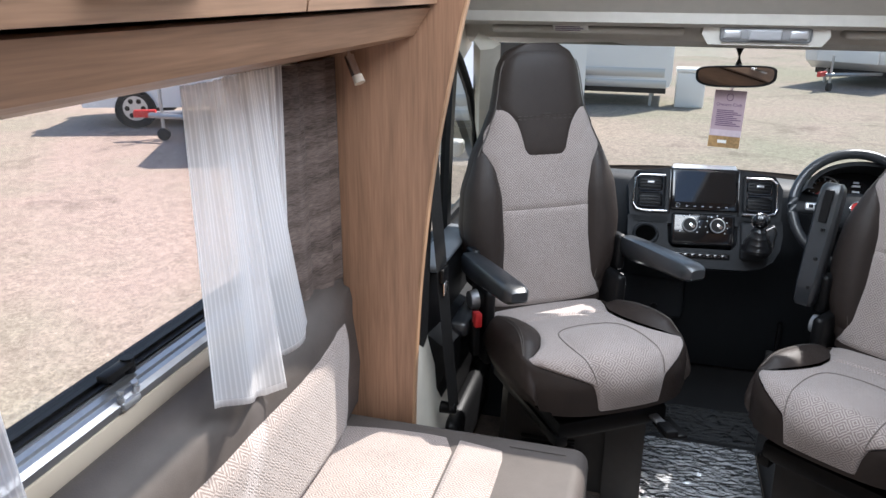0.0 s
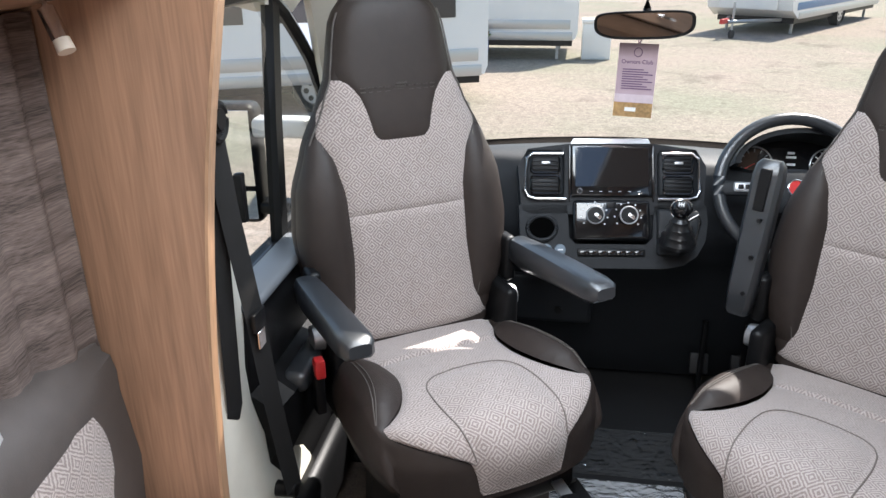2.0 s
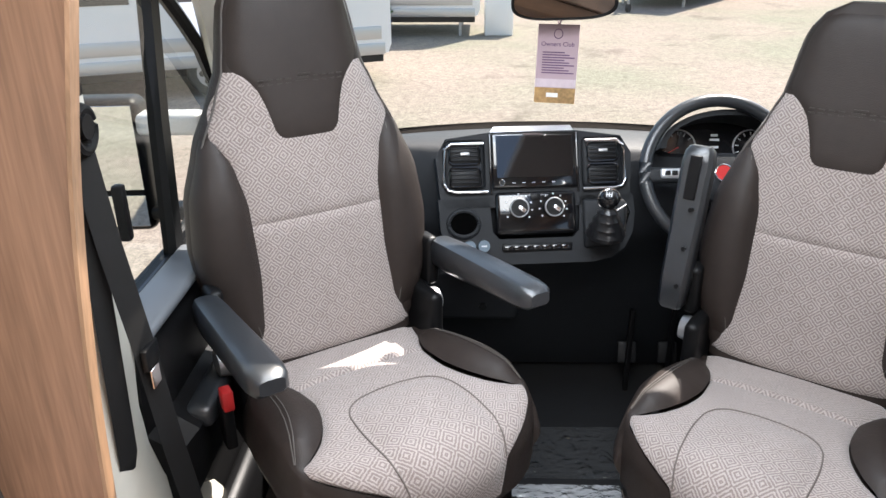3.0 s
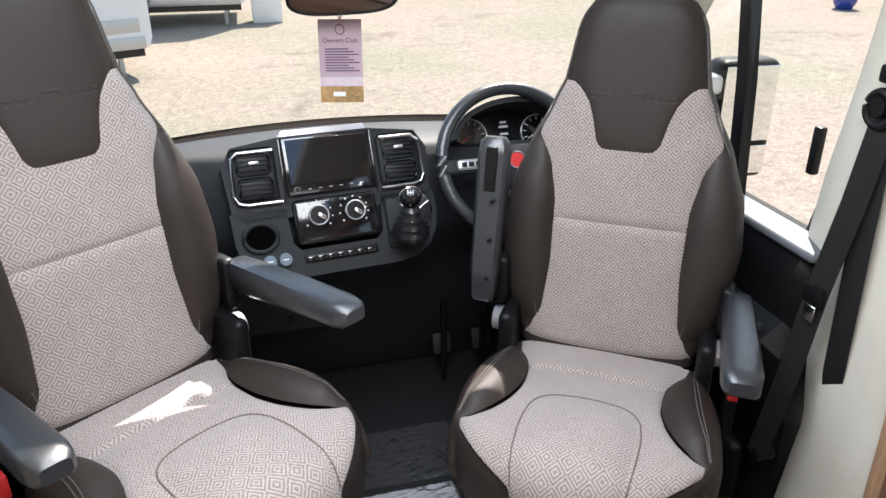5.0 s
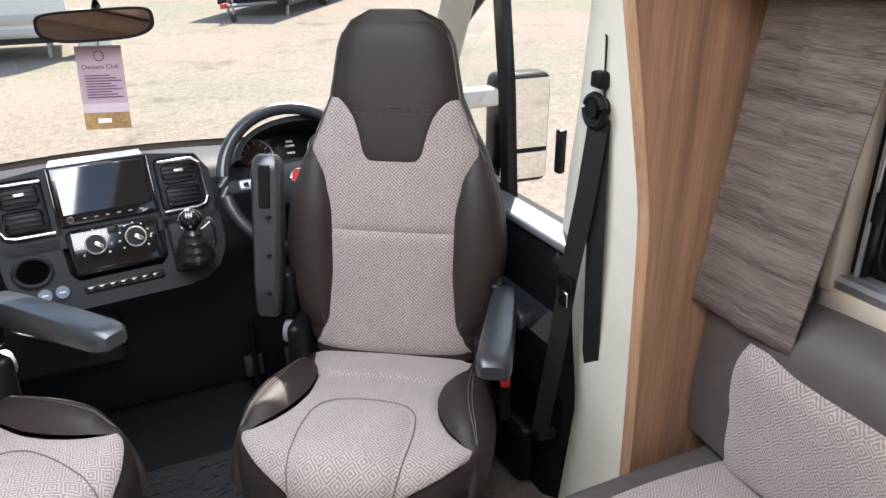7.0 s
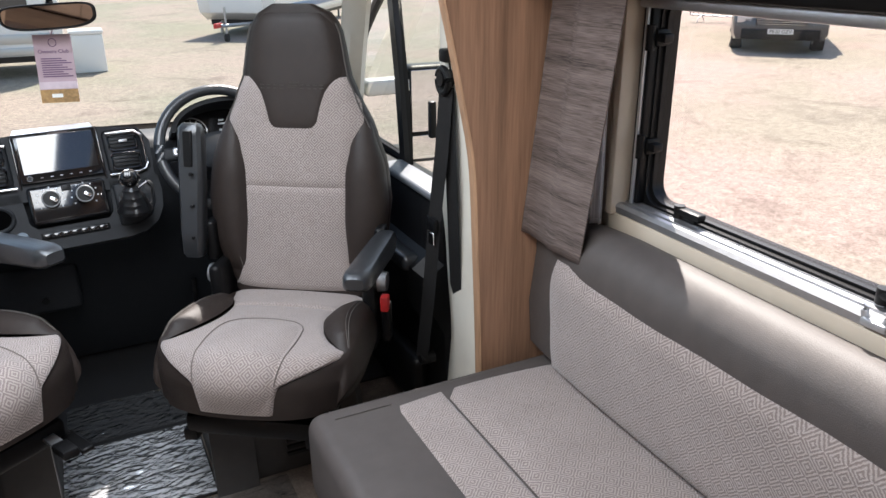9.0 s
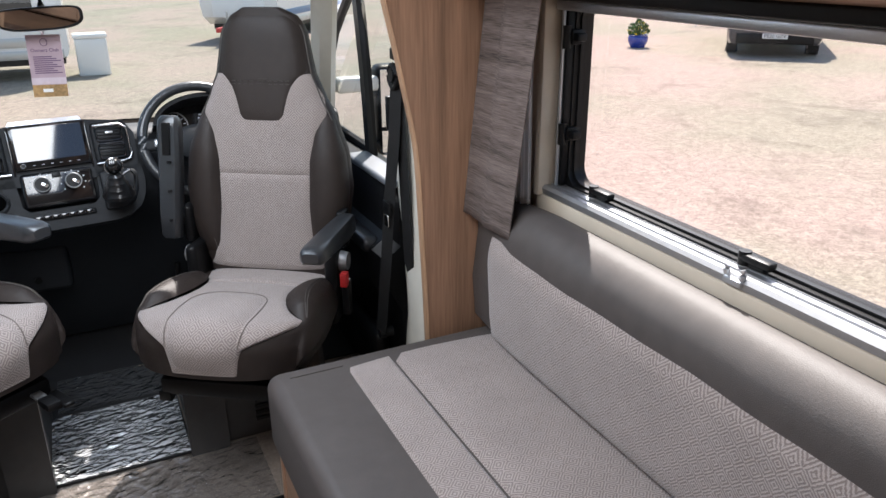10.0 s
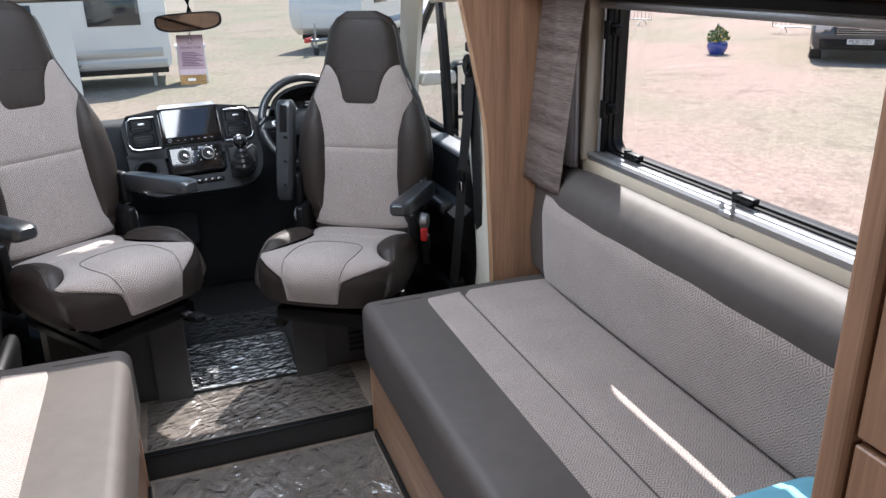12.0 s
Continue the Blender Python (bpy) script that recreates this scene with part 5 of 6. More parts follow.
part("sheet", one_box(-0.055, 0.055, -0.001, 0.001, -0.018, 0.018), LABEL, wl, smooth=False)
bm = bmesh.new()
for k in range(4):
    box(bm, -0.048, 0.04 - 0.01 * (k % 2), -0.0022, -0.0012, 0.008 - 0.007 * k, 0.0105 - 0.007 * k)
part("print", bm, INK, wl, "unreadable print", False)


# ---- seat belts on the pillars ----
def belt(sx):
    X = lambda v: v * sx
    b = thing("seat_belt", pose(X(0.86), 1.95, 0.6) if sx > 0 else pose(-0.825, 1.80, 0.66), "black seat belt hanging on the pillar trim", "seat belt", "seat belts")
    inv = pose(-X(0.86), -1.95, -0.6)

    def bp_(name, bm, m, label="", parent=None):
        bmesh.ops.transform(bm, matrix=inv, verts=bm.verts)
        return part(name, bm, m, parent or b, label)
    def strap(pts, w, th=0.0035, wd=Vector((0, 1, 0))):
        bm = bmesh.new()
        rings = []
        for p in pts:
            p = Vector(p)
            t = Vector((th * sx * 0.45, th * 0.9, 0))
            rings.append([p - wd * w / 2, p + wd * w / 2, p + wd * w / 2 - t, p - wd * w / 2 - t])
        loft(bm, rings)
        return bm
    wd = Vector((0.25 * sx, -0.97, 0)).normalized()
    bp_("lower_strap", strap([(X(0.843), 1.955, 1.165), (X(0.848), 1.950, 0.95), (X(0.856), 1.940, 0.62), (X(0.868), 1.945, 0.580)], 0.046, wd=wd), WEB)
    bp_("upper_strap", strap([(X(0.836), 1.952, 1.165), (X(0.830), 1.968, 1.0), (X(0.818), 1.992, 0.80), (X(0.806), 2.005, 0.60), (X(0.790), 2.030, 0.36)], 0.048, wd=Vector((0.35 * sx, -0.94, 0)).normalized()), WEB)
    bm = bmesh.new()
    tube(bm, [(X(0.832), 1.962 + 0.030 * math.cos(a), 1.18 + 0.030 * math.sin(a)) for a in [2 * math.pi * i / 20 for i in range(20)]], 0.009, 8, closed=True)
    cyl(bm, (X(0.855), 1.962, 1.185), (X(0.822), 1.962, 1.185), 0.022, 0.018, 18)
    bp_("guide_loop", bm, BLACK, "black belt guide")
    bp_("height_slider", one_box(min(X(0.828), X(0.856)), max(X(0.828), X(0.856)), 1.945, 1.982, 1.225, 1.258, 0.006), BLACK)
    bm = bmesh.new()
    tube(bm, [(X(0.852), 1.958, 1.19), (X(0.843), 1.954, 1.26), (X(0.838), 1.951, 1.325), (X(0.838), 1.955, 1.329)], 0.0022, 6)
    bp_("slider_slot", bm, BLACK)
    bm = one_box(-0.006, 0.006, -0.026, 0.026, -0.020, 0.020, 0.004, 2, Matrix.Translation((X(0.812), 1.994, 0.79)))
    t = bp_("tongue", bm, BLACK)
    bp_("tongue_blade", one_box(-0.002, 0.002, -0.015, 0.015, -0.052, -0.016, 0.001, 1, Matrix.Translation((X(0.808), 1.992, 0.785))), CHROME, "steel tongue", t)
    bp_("anchor", one_cyl((X(0.83), 2.032, 0.355), (X(0.785), 2.032, 0.355), 0.018, 0.016, 16), BLACK)


belt(1)
belt(-1)


# ---- lounge ----
def sofa(sx):
    X = lambda v: v * sx
    s = thing("sofa", pose(X(0.7), 0.9, 0), "sofa in grey diamond cloth and taupe leather on oak base", "sofa", "lounge sofas")
    inv = pose(-X(0.7), -0.9, 0)
    yb = 0.10 if sx > 0 else -0.9

    def sp(name, bm, m, label="", parent=None, smooth=True):
        bmesh.ops.transform(bm, matrix=inv, verts=bm.verts)
        return part(name, bm, m, parent or s, label, smooth)

    def bx(x0, x1, *a, **k):
        return one_box(min(X(x0), X(x1)), max(X(x0), X(x1)), *a, **k)
    e = 1.712 if sx > 0 else 1.673
    b = sp("base", bx(0.368, 1.095, yb, e - 0.022, 0.002, 0.30), OAK_Y, "light oak sofa base", None, False)
    sp("corner_post", bx(0.362, 0.40, e - 0.040, e - 0.018, 0.002, 0.30, r=0.003), OAK_Z, "light oak corner post", b)
    sp("kick_strip", bx(0.358, 0.366, yb, e - 0.04, 0.002, 0.03), BLACK, "black kick strip", b)
    c = sp("seat_cushion", bx(0.345, 1.095, yb, e, 0.278, 0.497, r=0.038, seg=5), SOFA_LEATHER, "taupe leather seat cushion")

    def top(a, q):
        y = q
        k = (a - 0.54) / 0.44
        return Vector((X(a), y, 0.497 + 0.004 * math.sin(math.pi * k)))
    f1, f2 = (0.542, 0.668), (0.671, 1.0)
    for a, bb in (f1, f2):
        sp("cloth_panel", patch(top, lambda q: a, lambda q: bb, yb + 0.01, e - 0.062, 10, 40, 0.009, 24, 0.004, flip=sx), FABRIC, "diamond-weave grey cloth", c)
    # seam along the leather border
    bm = bmesh.new()
    tube(bm, [(X(0.40 + 0.14 * i / 6), e - 0.062 + 0.0 * i, 0.4985) for i in range(7)], 0.0014, 5)
    sp("seam", bm, STITCH, "", c)
    # backrest: leaning pad with a rolled leather top
    bm = bmesh.new()
    prof = [(0.985, 0.49), (0.955, 0.52), (0.945, 0.64), (0.937, 0.78), (0.936, 0.820), (0.943, 0.850), (0.958, 0.876), (0.984, 0.897), (1.014, 0.906), (1.040, 0.902), (1.05, 0.88), (1.098, 0.864), (1.098, 0.49)]
    n = 26
    rings = []
    for i in range(n + 1):
        y = yb + (e + (0.022 if sx > 0 else 0.006) - yb) * i / n
        k = 1.0 if y < e - 0.02 else 0.93
        wob = 0.0012 * math.sin(9 * y) + 0.001 * math.sin(23 * y + 1)
        kk = max(0, (y - (e - 0.27)) / 0.295)
        rings.append([(X(p[0] + (wob if p[0] < 1.0 and p[1] > 0.7 else 0)) + X(0.045 * kk ** 1.3 if p[0] < 0.97 and p[1] > 0.7 else 0.02 * kk * kk if p[0] < 1.04 else 0), y, p[1] + (-0.02 * kk if p[1] > 0.85 else 0)) for p in prof])
    loft(bm, rings)
    bk = sp("backrest", bm, SOFA_LEATHER, "taupe leather backrest with a rolled top")

    def face(y, z):
        k = (z - 0.5) / 0.3
        return Vector((X(0.953 - 0.016 * k), y, z))
    yr = e - 0.085
    zl = lambda z: yb + 0.01
    rr = lambda z: yr - 0.035 * max(0.0, (z - 0.70) / 0.11) ** 2.2 - 0.01 * max(0.0, (0.56 - z) / 0.06)
    pb = patch(face, zl if sx < 0 else rr, rr if sx < 0 else zl, 0.500, 0.808, 40, 12, 0.020, 8, 0.012, flip=-sx)
    sp("cloth_panel", pb, FABRIC, "diamond-weave grey cloth", bk)
    return s


sofa(1)
sofa(-1)


def locker(sx):
    X = lambda v: v * sx
    ye = 1.742 if sx > 0 else 1.680
    s = thing("overhead_locker", pose(X(0.95), 0.4, 1.45), "light oak overhead locker with pelmet over the window", "locker", "overhead lockers")
    inv = pose(-X(0.95), -0.4, -1.45)

    def sp(name, bm, m, label="", parent=None):
        bmesh.ops.transform(bm, matrix=inv, verts=bm.verts)
        return part(name, bm, m, parent or s, label, False)
    bm = bmesh.new()
    prism(bm, [(X(0.768), 1.543), (X(0.806), 1.484), (X(0.83), 1.474), (X(1.04), 1.428), (X(1.098), 1.428), (X(1.098), 1.546), (X(0.78), 1.546)], "y", -1.4, ye)
    sp("pelmet", bm, OAK_Y, "light oak pelmet")
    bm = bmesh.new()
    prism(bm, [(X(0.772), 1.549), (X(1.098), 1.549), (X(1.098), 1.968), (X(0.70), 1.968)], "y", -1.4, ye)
    # shade between the doors is painted: the whole carcass is near-black
    sp("carcass", bm, SHADE_BLACK, "carcass coloured black for the shade in the door gaps")
    for y0, y1 in ((-1.39, -0.40), (-0.394, 0.30), (0.306, 1.012), (1.018, ye - 0.004)):
        bm = bmesh.new()
        prism(bm, [(X(0.752), 1.552), (X(0.772), 1.552), (X(0.70), 1.95), (X(0.68), 1.95)], "y", y0, y1)
        d = sp("door", bm, OAK_Y, "light oak locker door")
        ym = (y0 + y1) / 2
        bm = bmesh.new()
        tube(bm, [(X(0.748), ym - 0.09, 1.592), (X(0.728), ym - 0.08, 1.588), (X(0.724), ym, 1.586), (X(0.728), ym + 0.08, 1.588), (X(0.748), ym + 0.09, 1.592)], 0.007, 8)
        sp("handle", bm, CHROME, "chrome bow handle", d)


locker(1)
locker(-1)


# curtains
def pleats(f, a0, a1, z0, z1, n, m, material, name, label, thick=0.0025):
    """Hanging cloth: f(s, t) gives the place for s along the cloth, t from top to hem."""
    bm = bmesh.new()
    uvl = bm.loops.layers.uv.new("UVMap")
    g = [[bm.verts.new(f(i / n, j / m)) for i in range(n + 1)] for j in range(m + 1)]
    for j in range(m):
        for i in range(n):
            fc = bm.faces.new((g[j][i], g[j][i + 1], g[j + 1][i + 1], g[j + 1][i]))
            for l, (a, b) in zip(fc.loops, ((i, j), (i + 1, j), (i + 1, j + 1), (i, j + 1))):
                l[uvl].uv = (a / n * (a1 - a0), b / m * (z1 - z0))
    ob = part(name, bm, material)
    md = ob.modifiers.new("thickness", "SOLIDIFY")
    md.thickness = thick
    return tagged(ob, label, "curtain", "window curtains")


def taupe(sx):
    def f(s, t):
        s2 = s
        yt = 1.47 + 0.235 * s2
        yl = 1.505 + 0.235 * s2 + 0.02 * s2 * (1 - s2)
        y = yt + (yl - yt) * t
        if sx > 0:
            y = 1.462 + 0.245 * s2 + (0.045) * t * (1 - 0.2 * s2)
        x = 0.985 - 0.042 * t + 0.006 * math.sin(s2 * 2 * math.pi * 1.4 + 0.9) * (1.1 - 0.5 * t) + 0.0015 * math.sin(s2 * 21 + 1.5 * t)
        return Vector((sx * x, y, 1.425 - t * (0.598 - 0.006 * s2)))
    pleats(f, 0, 0.5, 0, 0.6, 60, 24, CURTAIN, "curtain", "taupe slub-weave curtain drawn back beside the window")


taupe(1)


def taupe_left(s, t):
    y = 1.395 + 0.28 * s
    x = 1.02 + 0.008 * math.sin(s * 2 * math.pi * 2.5) - 0.02 * s + 0.002 * math.sin(40 * s)
    return Vector((-x, y, 1.43 - 0.56 * t))


pleats(taupe_left, 0, 0.5, 0, 0.6, 50, 24, CURTAIN, "curtain", "taupe slub-weave curtain drawn back beside the window")


def net_left(s, t):
    """The front fall of the voile, s from 0 to 0.56 of the whole width."""
    s = 0.56 * s
    y = 1.048 + 0.29 * s - t * (0.077 - 0.065 * s)
    fold = 0.010 * math.sin(s * 2 * math.pi * 2.6 + 0.7 * t + 0.4) * (0.4 + 0.7 * t) + 0.005 * math.sin(s * 42 + 1.6 * t) * max(0.0, 1 - 1.1 * t)
    x = 0.990 - 0.062 * t + fold - 0.012 * max(0.0, s - 0.40) / 0.16 * t
    return Vector((-x, y, 1.435 - t * (0.525 + 0.062 * min(s / 0.45, 1))))


def net_left_behind(s, t):
    """The fall behind it, flaring out towards the hem."""
    s = 0.44 + 0.56 * s
    y = 1.048 + 0.29 * s - t * (0.077 - 0.065 * s) + 0.125 * t * t * (s - 0.44)
    x = 1.004 - 0.046 * t + 0.012 * math.sin(s * 2 * math.pi * 1.9 + 1.4 * t) * (0.4 + 0.7 * t) + 0.004 * math.sin(s * 38 + 2 * t) * max(0.0, 1 - 1.2 * t)
    return Vector((-x, y, 1.435 - t * (0.560 + 0.012 * (s - 0.44) / 0.56)))


pleats(net_left, 0, 0.26, 0, 0.6, 60, 34, NET, "net_curtain", "white striped voile curtain hanging at the window", 0.0008)
pleats(net_left_behind, 0, 0.26, 0, 0.6, 60, 34, NET, "net_curtain", "white striped voile curtain flaring behind another fold", 0.0008)


def net_left2(s, t):
    y = 1.295 + 0.125 * s - t * 0.045 * s
    x = 1.008 - 0.012 * t + 0.008 * math.sin(s * 2 * math.pi * 4 + 1 + t)
    return Vector((-x, y, 1.435 - t * 0.42))


pleats(net_left2, 0, 0.40, 0, 0.6, 60, 30, NET, "net_curtain", "white striped voile curtain hanging at the window", 0.0008)


def net_right(s, t):
    y = 1.545 + 0.06 * s
    x = 1.010 + 0.012 * math.sin(s * 2 * math.pi * 3) + 0.01 * t
    return Vector((x, y, 1.43 - 0.53 * t))


pleats(net_right, 0, 0.3, 0, 0.6, 40, 20, NET, "net_curtain", "white voile gathered behind the taupe curtain", 0.0008)


def net_left3(s, t):
    y = 0.42 + 0.16 * s + 0.05 * t
    x = 0.985 + 0.015 * math.sin(s * 2 * math.pi * 3)
    return Vector((-x, y, 1.435 - t * 0.53))


pleats(net_left3, 0, 0.4, 0, 0.6, 40, 20, NET, "net_curtain", "white striped voile curtain hanging at the window", 0.0008)


def reading_lamp(x, y, z, sx):
    l = thing("reading_lamp", pose(x, y, z), "small chrome spot lamp on a stalk at the divider panel", "lamp", "reading lamps")
    part("base", one_cyl((0, 0.02, 0.055), (0, 0.006, 0.055), 0.014, n=18), CHROME, l)
    bm = bmesh.new()
    tube(bm, [(0, 0.006, 0.055), (0.0, -0.012, 0.05), (0.003, -0.02, 0.035), (0.010, -0.024, 0.015)], 0.004, 8)
    part("stalk", bm, CHROME, l)
    part("head", one_cyl((0.006, -0.022, 0.022), (0.028, -0.032, -0.020), 0.012, 0.013, 18), CHROME, l)
    part("lens", one_cyl((0.028, -0.032, -0.020), (0.036, -0.036, -0.036), 0.012, 0.013, 18), mat("frosted_shade", (0.75, 0.68, 0.58), 0.3), l, "frosted glass shade")


reading_lamp(-0.955, 1.662, 1.415, -1)
reading_lamp(0.985, 1.725, 1.395, 1)

# tall unit beside the sofa
tu = thing("tall_cabinet", pose(0.82, -0.4, 0), "tall light oak cabinet with flush doors beside the sofa", "cabinet")
ti = pose(-0.82, 0.4, 0)


def tp(name, bm, m, label="", parent=None):
    bmesh.ops.transform(bm, matrix=ti, verts=bm.verts)
    return part(name, bm, m, parent or tu, label, False)


tp("carcass", one_box(0.555, 1.095, -1.2, 0.072, 0.002, 1.42), OAK_Z, "light oak carcass")
tp("end_post", one_box(0.530, 0.60, 0.055, 0.092, 0.002, 1.425, 0.008, 3), OAK_Z, "rounded light oak end post")
for z0, z1 in ((0.06, 0.985), (0.995, 1.42)):
    tp("door", one_box(0.537, 0.554, -0.52, 0.050, z0, z1, 0.002, 1), OAK_Z, "light oak flush door")
    tp("door", one_box(0.537, 0.554, -1.1, -0.526, z0, z1, 0.002, 1), OAK_Z, "light oak flush door")

# pale blue folded cloth on the sofa
bm = bmesh.new()
rings = []
for z, k in ((0.508, 0.95), (0.515, 1.0), (0.545, 1.02), (0.575, 0.99), (0.592, 0.90), (0.598, 0.75)):
    rings.append([(0.78 + 0.14 * k * math.copysign(abs(math.cos(a)) ** 0.5, math.cos(a)), 0.285 + 0.14 * k * math.copysign(abs(math.sin(a)) ** 0.5, math.sin(a)), z + 0.008 * math.sin(3 * a)) for a in [2 * math.pi * i / 36 for i in range(36)]])
loft(bm, rings)
tagged(part("folded_blanket", bm, AQUA), "pale blue folded soft cloth on the sofa seat", "blanket")


# floor covers
fm = thing("floor_mat", pose(-0.03, 2.2, CAB_Z), "black floor mat under crinkled clear film between the seats", "mat")
part("mat", one_box(-0.19, 0.20, -0.165, 0.21, 0.002, 0.012, 0.004), MAT, fm)


def film(name, x0, x1, y0, y1, z, material, label, amp, seed):
    bm = bmesh.new()
    nx, ny = 90, 70
    g = []
    for j in range(ny + 1):
        row = []
        for i in range(nx + 1):
            x, y = x0 + (x1 - x0) * i / nx, y0 + (y1 - y0) * j / ny
            h = amp * (abs(noise.noise(((x + 0.5 * y) * 16 + seed, (y - 0.35 * x) * 44, seed))) + 0.7 * abs(noise.noise((x * 34, y * 70 + seed, 3.0))))
            row.append(bm.verts.new((x, y, z + h)))
        g.append(row)
    for j in range(ny):
        for i in range(nx):
            bm.faces.new((g[j][i], g[j][i + 1], g[j + 1][i + 1], g[j + 1][i]))
    return tagged(part(name, bm, material), label, "plastic film", "protective films")


film("plastic_film", -0.215, 0.165, 2.035, 2.40, CAB_Z + 0.014, FILM, "crinkled clear protective film over the black mat", 0.0042, 1.0)
film("plastic_film", -0.20, 0.22, 2.43, 2.66, CAB_Z + 0.008, FILM2, "thin crinkled film on the black cab floor", 0.004, 13.0)
film("plastic_film", -0.36, 0.36, 1.73, 2.03, CAB_Z + 0.004, FILM2, "crinkled clear protective film on the carpeted step", 0.004, 5.0)
film("plastic_film", -0.35, 0.35, 0.3, 1.68, 0.004, FILM2, "crinkled clear protective film over the carpet", 0.005, 9.0)


# ---- the yard outside ----
G = -0.75


def wheel(parent, x, y, z, r, w, axis="y"):
    bm = bmesh.new()
    d = Vector((0, w / 2, 0)) if axis == "y" else Vector((w / 2, 0, 0))
    c = Vector((x, y, z))
    cyl(bm, c - d, c + d, r, n=28)
    bevelled(bm, r * 0.12, 2)
    t = part("tyre", bm, TYRE, parent)
    bm = bmesh.new()
    cyl(bm, c - d * 1.03, c + d * 1.03, r * 0.62, n=28)
    part("rim", bm, SATIN, t, "silver alloy rim")
    bm = bmesh.new()
    for k in range(6):
        a = 2 * math.pi * k / 6
        o = Vector((math.cos(a), 0, math.sin(a))) if axis == "y" else Vector((0, math.cos(a), math.sin(a)))
        cyl(bm, c + o * r * 0.40 - d * 1.06, c + o * r * 0.40 + d * 1.06, r * 0.13, n=10)
    part("rim_opening", bm, BLACK, t)


def caravan(m, L, label, front_blue):
    """Touring caravan, drawbar towards +x."""
    c = thing("caravan", m, label, "caravan", "parked caravans")
    H, W = 2.55, 2.2
    bm = bmesh.new()
    prof = [(-L / 2, 0.55), (-L / 2 + 0.05, 0.42), (L / 2 - 0.45, 0.42), (L / 2 - 0.08, 0.62), (L / 2 + 0.05, 1.0), (L / 2 - 0.02, 1.45), (L / 2 - 0.35, 2.1), (L / 2 - 0.75, 2.45), (L / 2 - 1.4, H), (-L / 2 + 0.5, H), (-L / 2 + 0.12, 2.4), (-L / 2, 2.0)]
    prism(bm, prof, "y", -W / 2, W / 2)
    bevelled(bm, 0.06, 3, 20)
    part("body", bm, PAINT, c)
    bm = bmesh.new()
    box(bm, -L / 2 + 0.1, L / 2 - 0.5, -W / 2 + 0.1, W / 2 - 0.1, 0.28, 0.42)
    part("chassis", bm, BLACK, c)
    for y in (-W / 2 - 0.004, W / 2 + 0.004):
        for x0, x1 in ((-L / 2 + 0.5, -L / 2 + 1.5), (-0.6, 0.3), (L / 2 - 2.1, L / 2 - 1.0)):
            bm = one_box(x0, x1, y - 0.012, y + 0.012, 1.25, 1.85, 0.01)
            part("window", bm, TINT, c, "dark tinted window")
        part("side_band", one_box(-L / 2 + 0.15, L / 2 - 0.35, y - 0.006, y + 0.006, 0.62, 0.80, 0.002), STRIPE if front_blue else SATIN, c, "coloured side band")
        part("skirt", one_box(-L / 2 + 0.1, L / 2 - 0.5, y - 0.01, y + 0.01, 0.40, 0.56, 0.004), SATIN, c, "grey lower skirt")
    part("front_window", one_box(L / 2 - 0.24, L / 2 - 0.2, -0.8, 0.8, 1.4, 1.95, 0.02, 2, Matrix.Translation((L / 2 - 0.1, 0, 1.6)) @ Matrix.Rotation(radians(-27), 4, "Y") @ Matrix.Translation((-L / 2 + 0.12, 0, -1.6))), TINT, c, "dark tinted front window")
    part("front_locker", one_box(L / 2 - 0.02, L / 2 + 0.07, -0.75, 0.75, 0.62, 1.1, 0.03, 3), PAINT, c, "white gas locker lid")
    for sg in (-1, 1):
        bm = bmesh.new()
        tube(bm, [(L / 2 - 0.6, sg * 0.7, 0.36), (L / 2 + 1.2, sg * 0.04, 0.40)], 0.045, 8)
        part("drawbar", bm, STEEL, c, "galvanised drawbar")
    part("coupling", one_box(L / 2 + 1.1, L / 2 + 1.45, -0.05, 0.05, 0.36, 0.48, 0.02), RED, c, "red coupling head cover")
    part("jockey_leg", one_cyl((L / 2 + 1.0, 0.09, 0.12), (L / 2 + 1.0, 0.09, 0.85), 0.028, n=12), STEEL, c, "steel jockey leg")
    j = part("jockey_wheel", one_cyl((L / 2 + 1.0, 0.05, 0.10), (L / 2 + 1.0, 0.13, 0.10), 0.10, n=18), TYRE, c)
    for y in (-W / 2 + 0.12, W / 2 - 0.12):
        wheel(c, -0.2, y, 0.31, 0.31, 0.18)
    for x in (-L / 2 + 0.4, L / 2 - 0.8):
        for y in (-0.85, 0.85):
            part("steady", one_box(x - 0.03, x + 0.03, y - 0.03, y + 0.03, 0.0, 0.36), STEEL, c)
    return c


caravan(pose(-3.25, 17.65, G, 0, 0, 179), 6.6, "white touring caravan with grey skirts parked in the yard", False)
caravan(pose(6.33, 24.4, G, 0, 0, 235), 7.0, "white touring caravan with a blue side band parked in the yard", True)
caravan(pose(-12.5, 33.0, G, 0, 0, 10), 7.0, "white touring caravan parked at the back of the yard", True)


# white bin by the caravan
sb = thing("storage_box", pose(0.42, 16.9, G), "white plastic storage box standing beside a caravan", "storage box")
part("body", one_box(-0.29, 0.29, -0.25, 0.25, 0.0, 0.72, 0.03, 3), PAINT, sb)
part("lid", one_box(-0.31, 0.31, -0.27, 0.27, 0.722, 0.80, 0.025, 3), PAINT, sb)


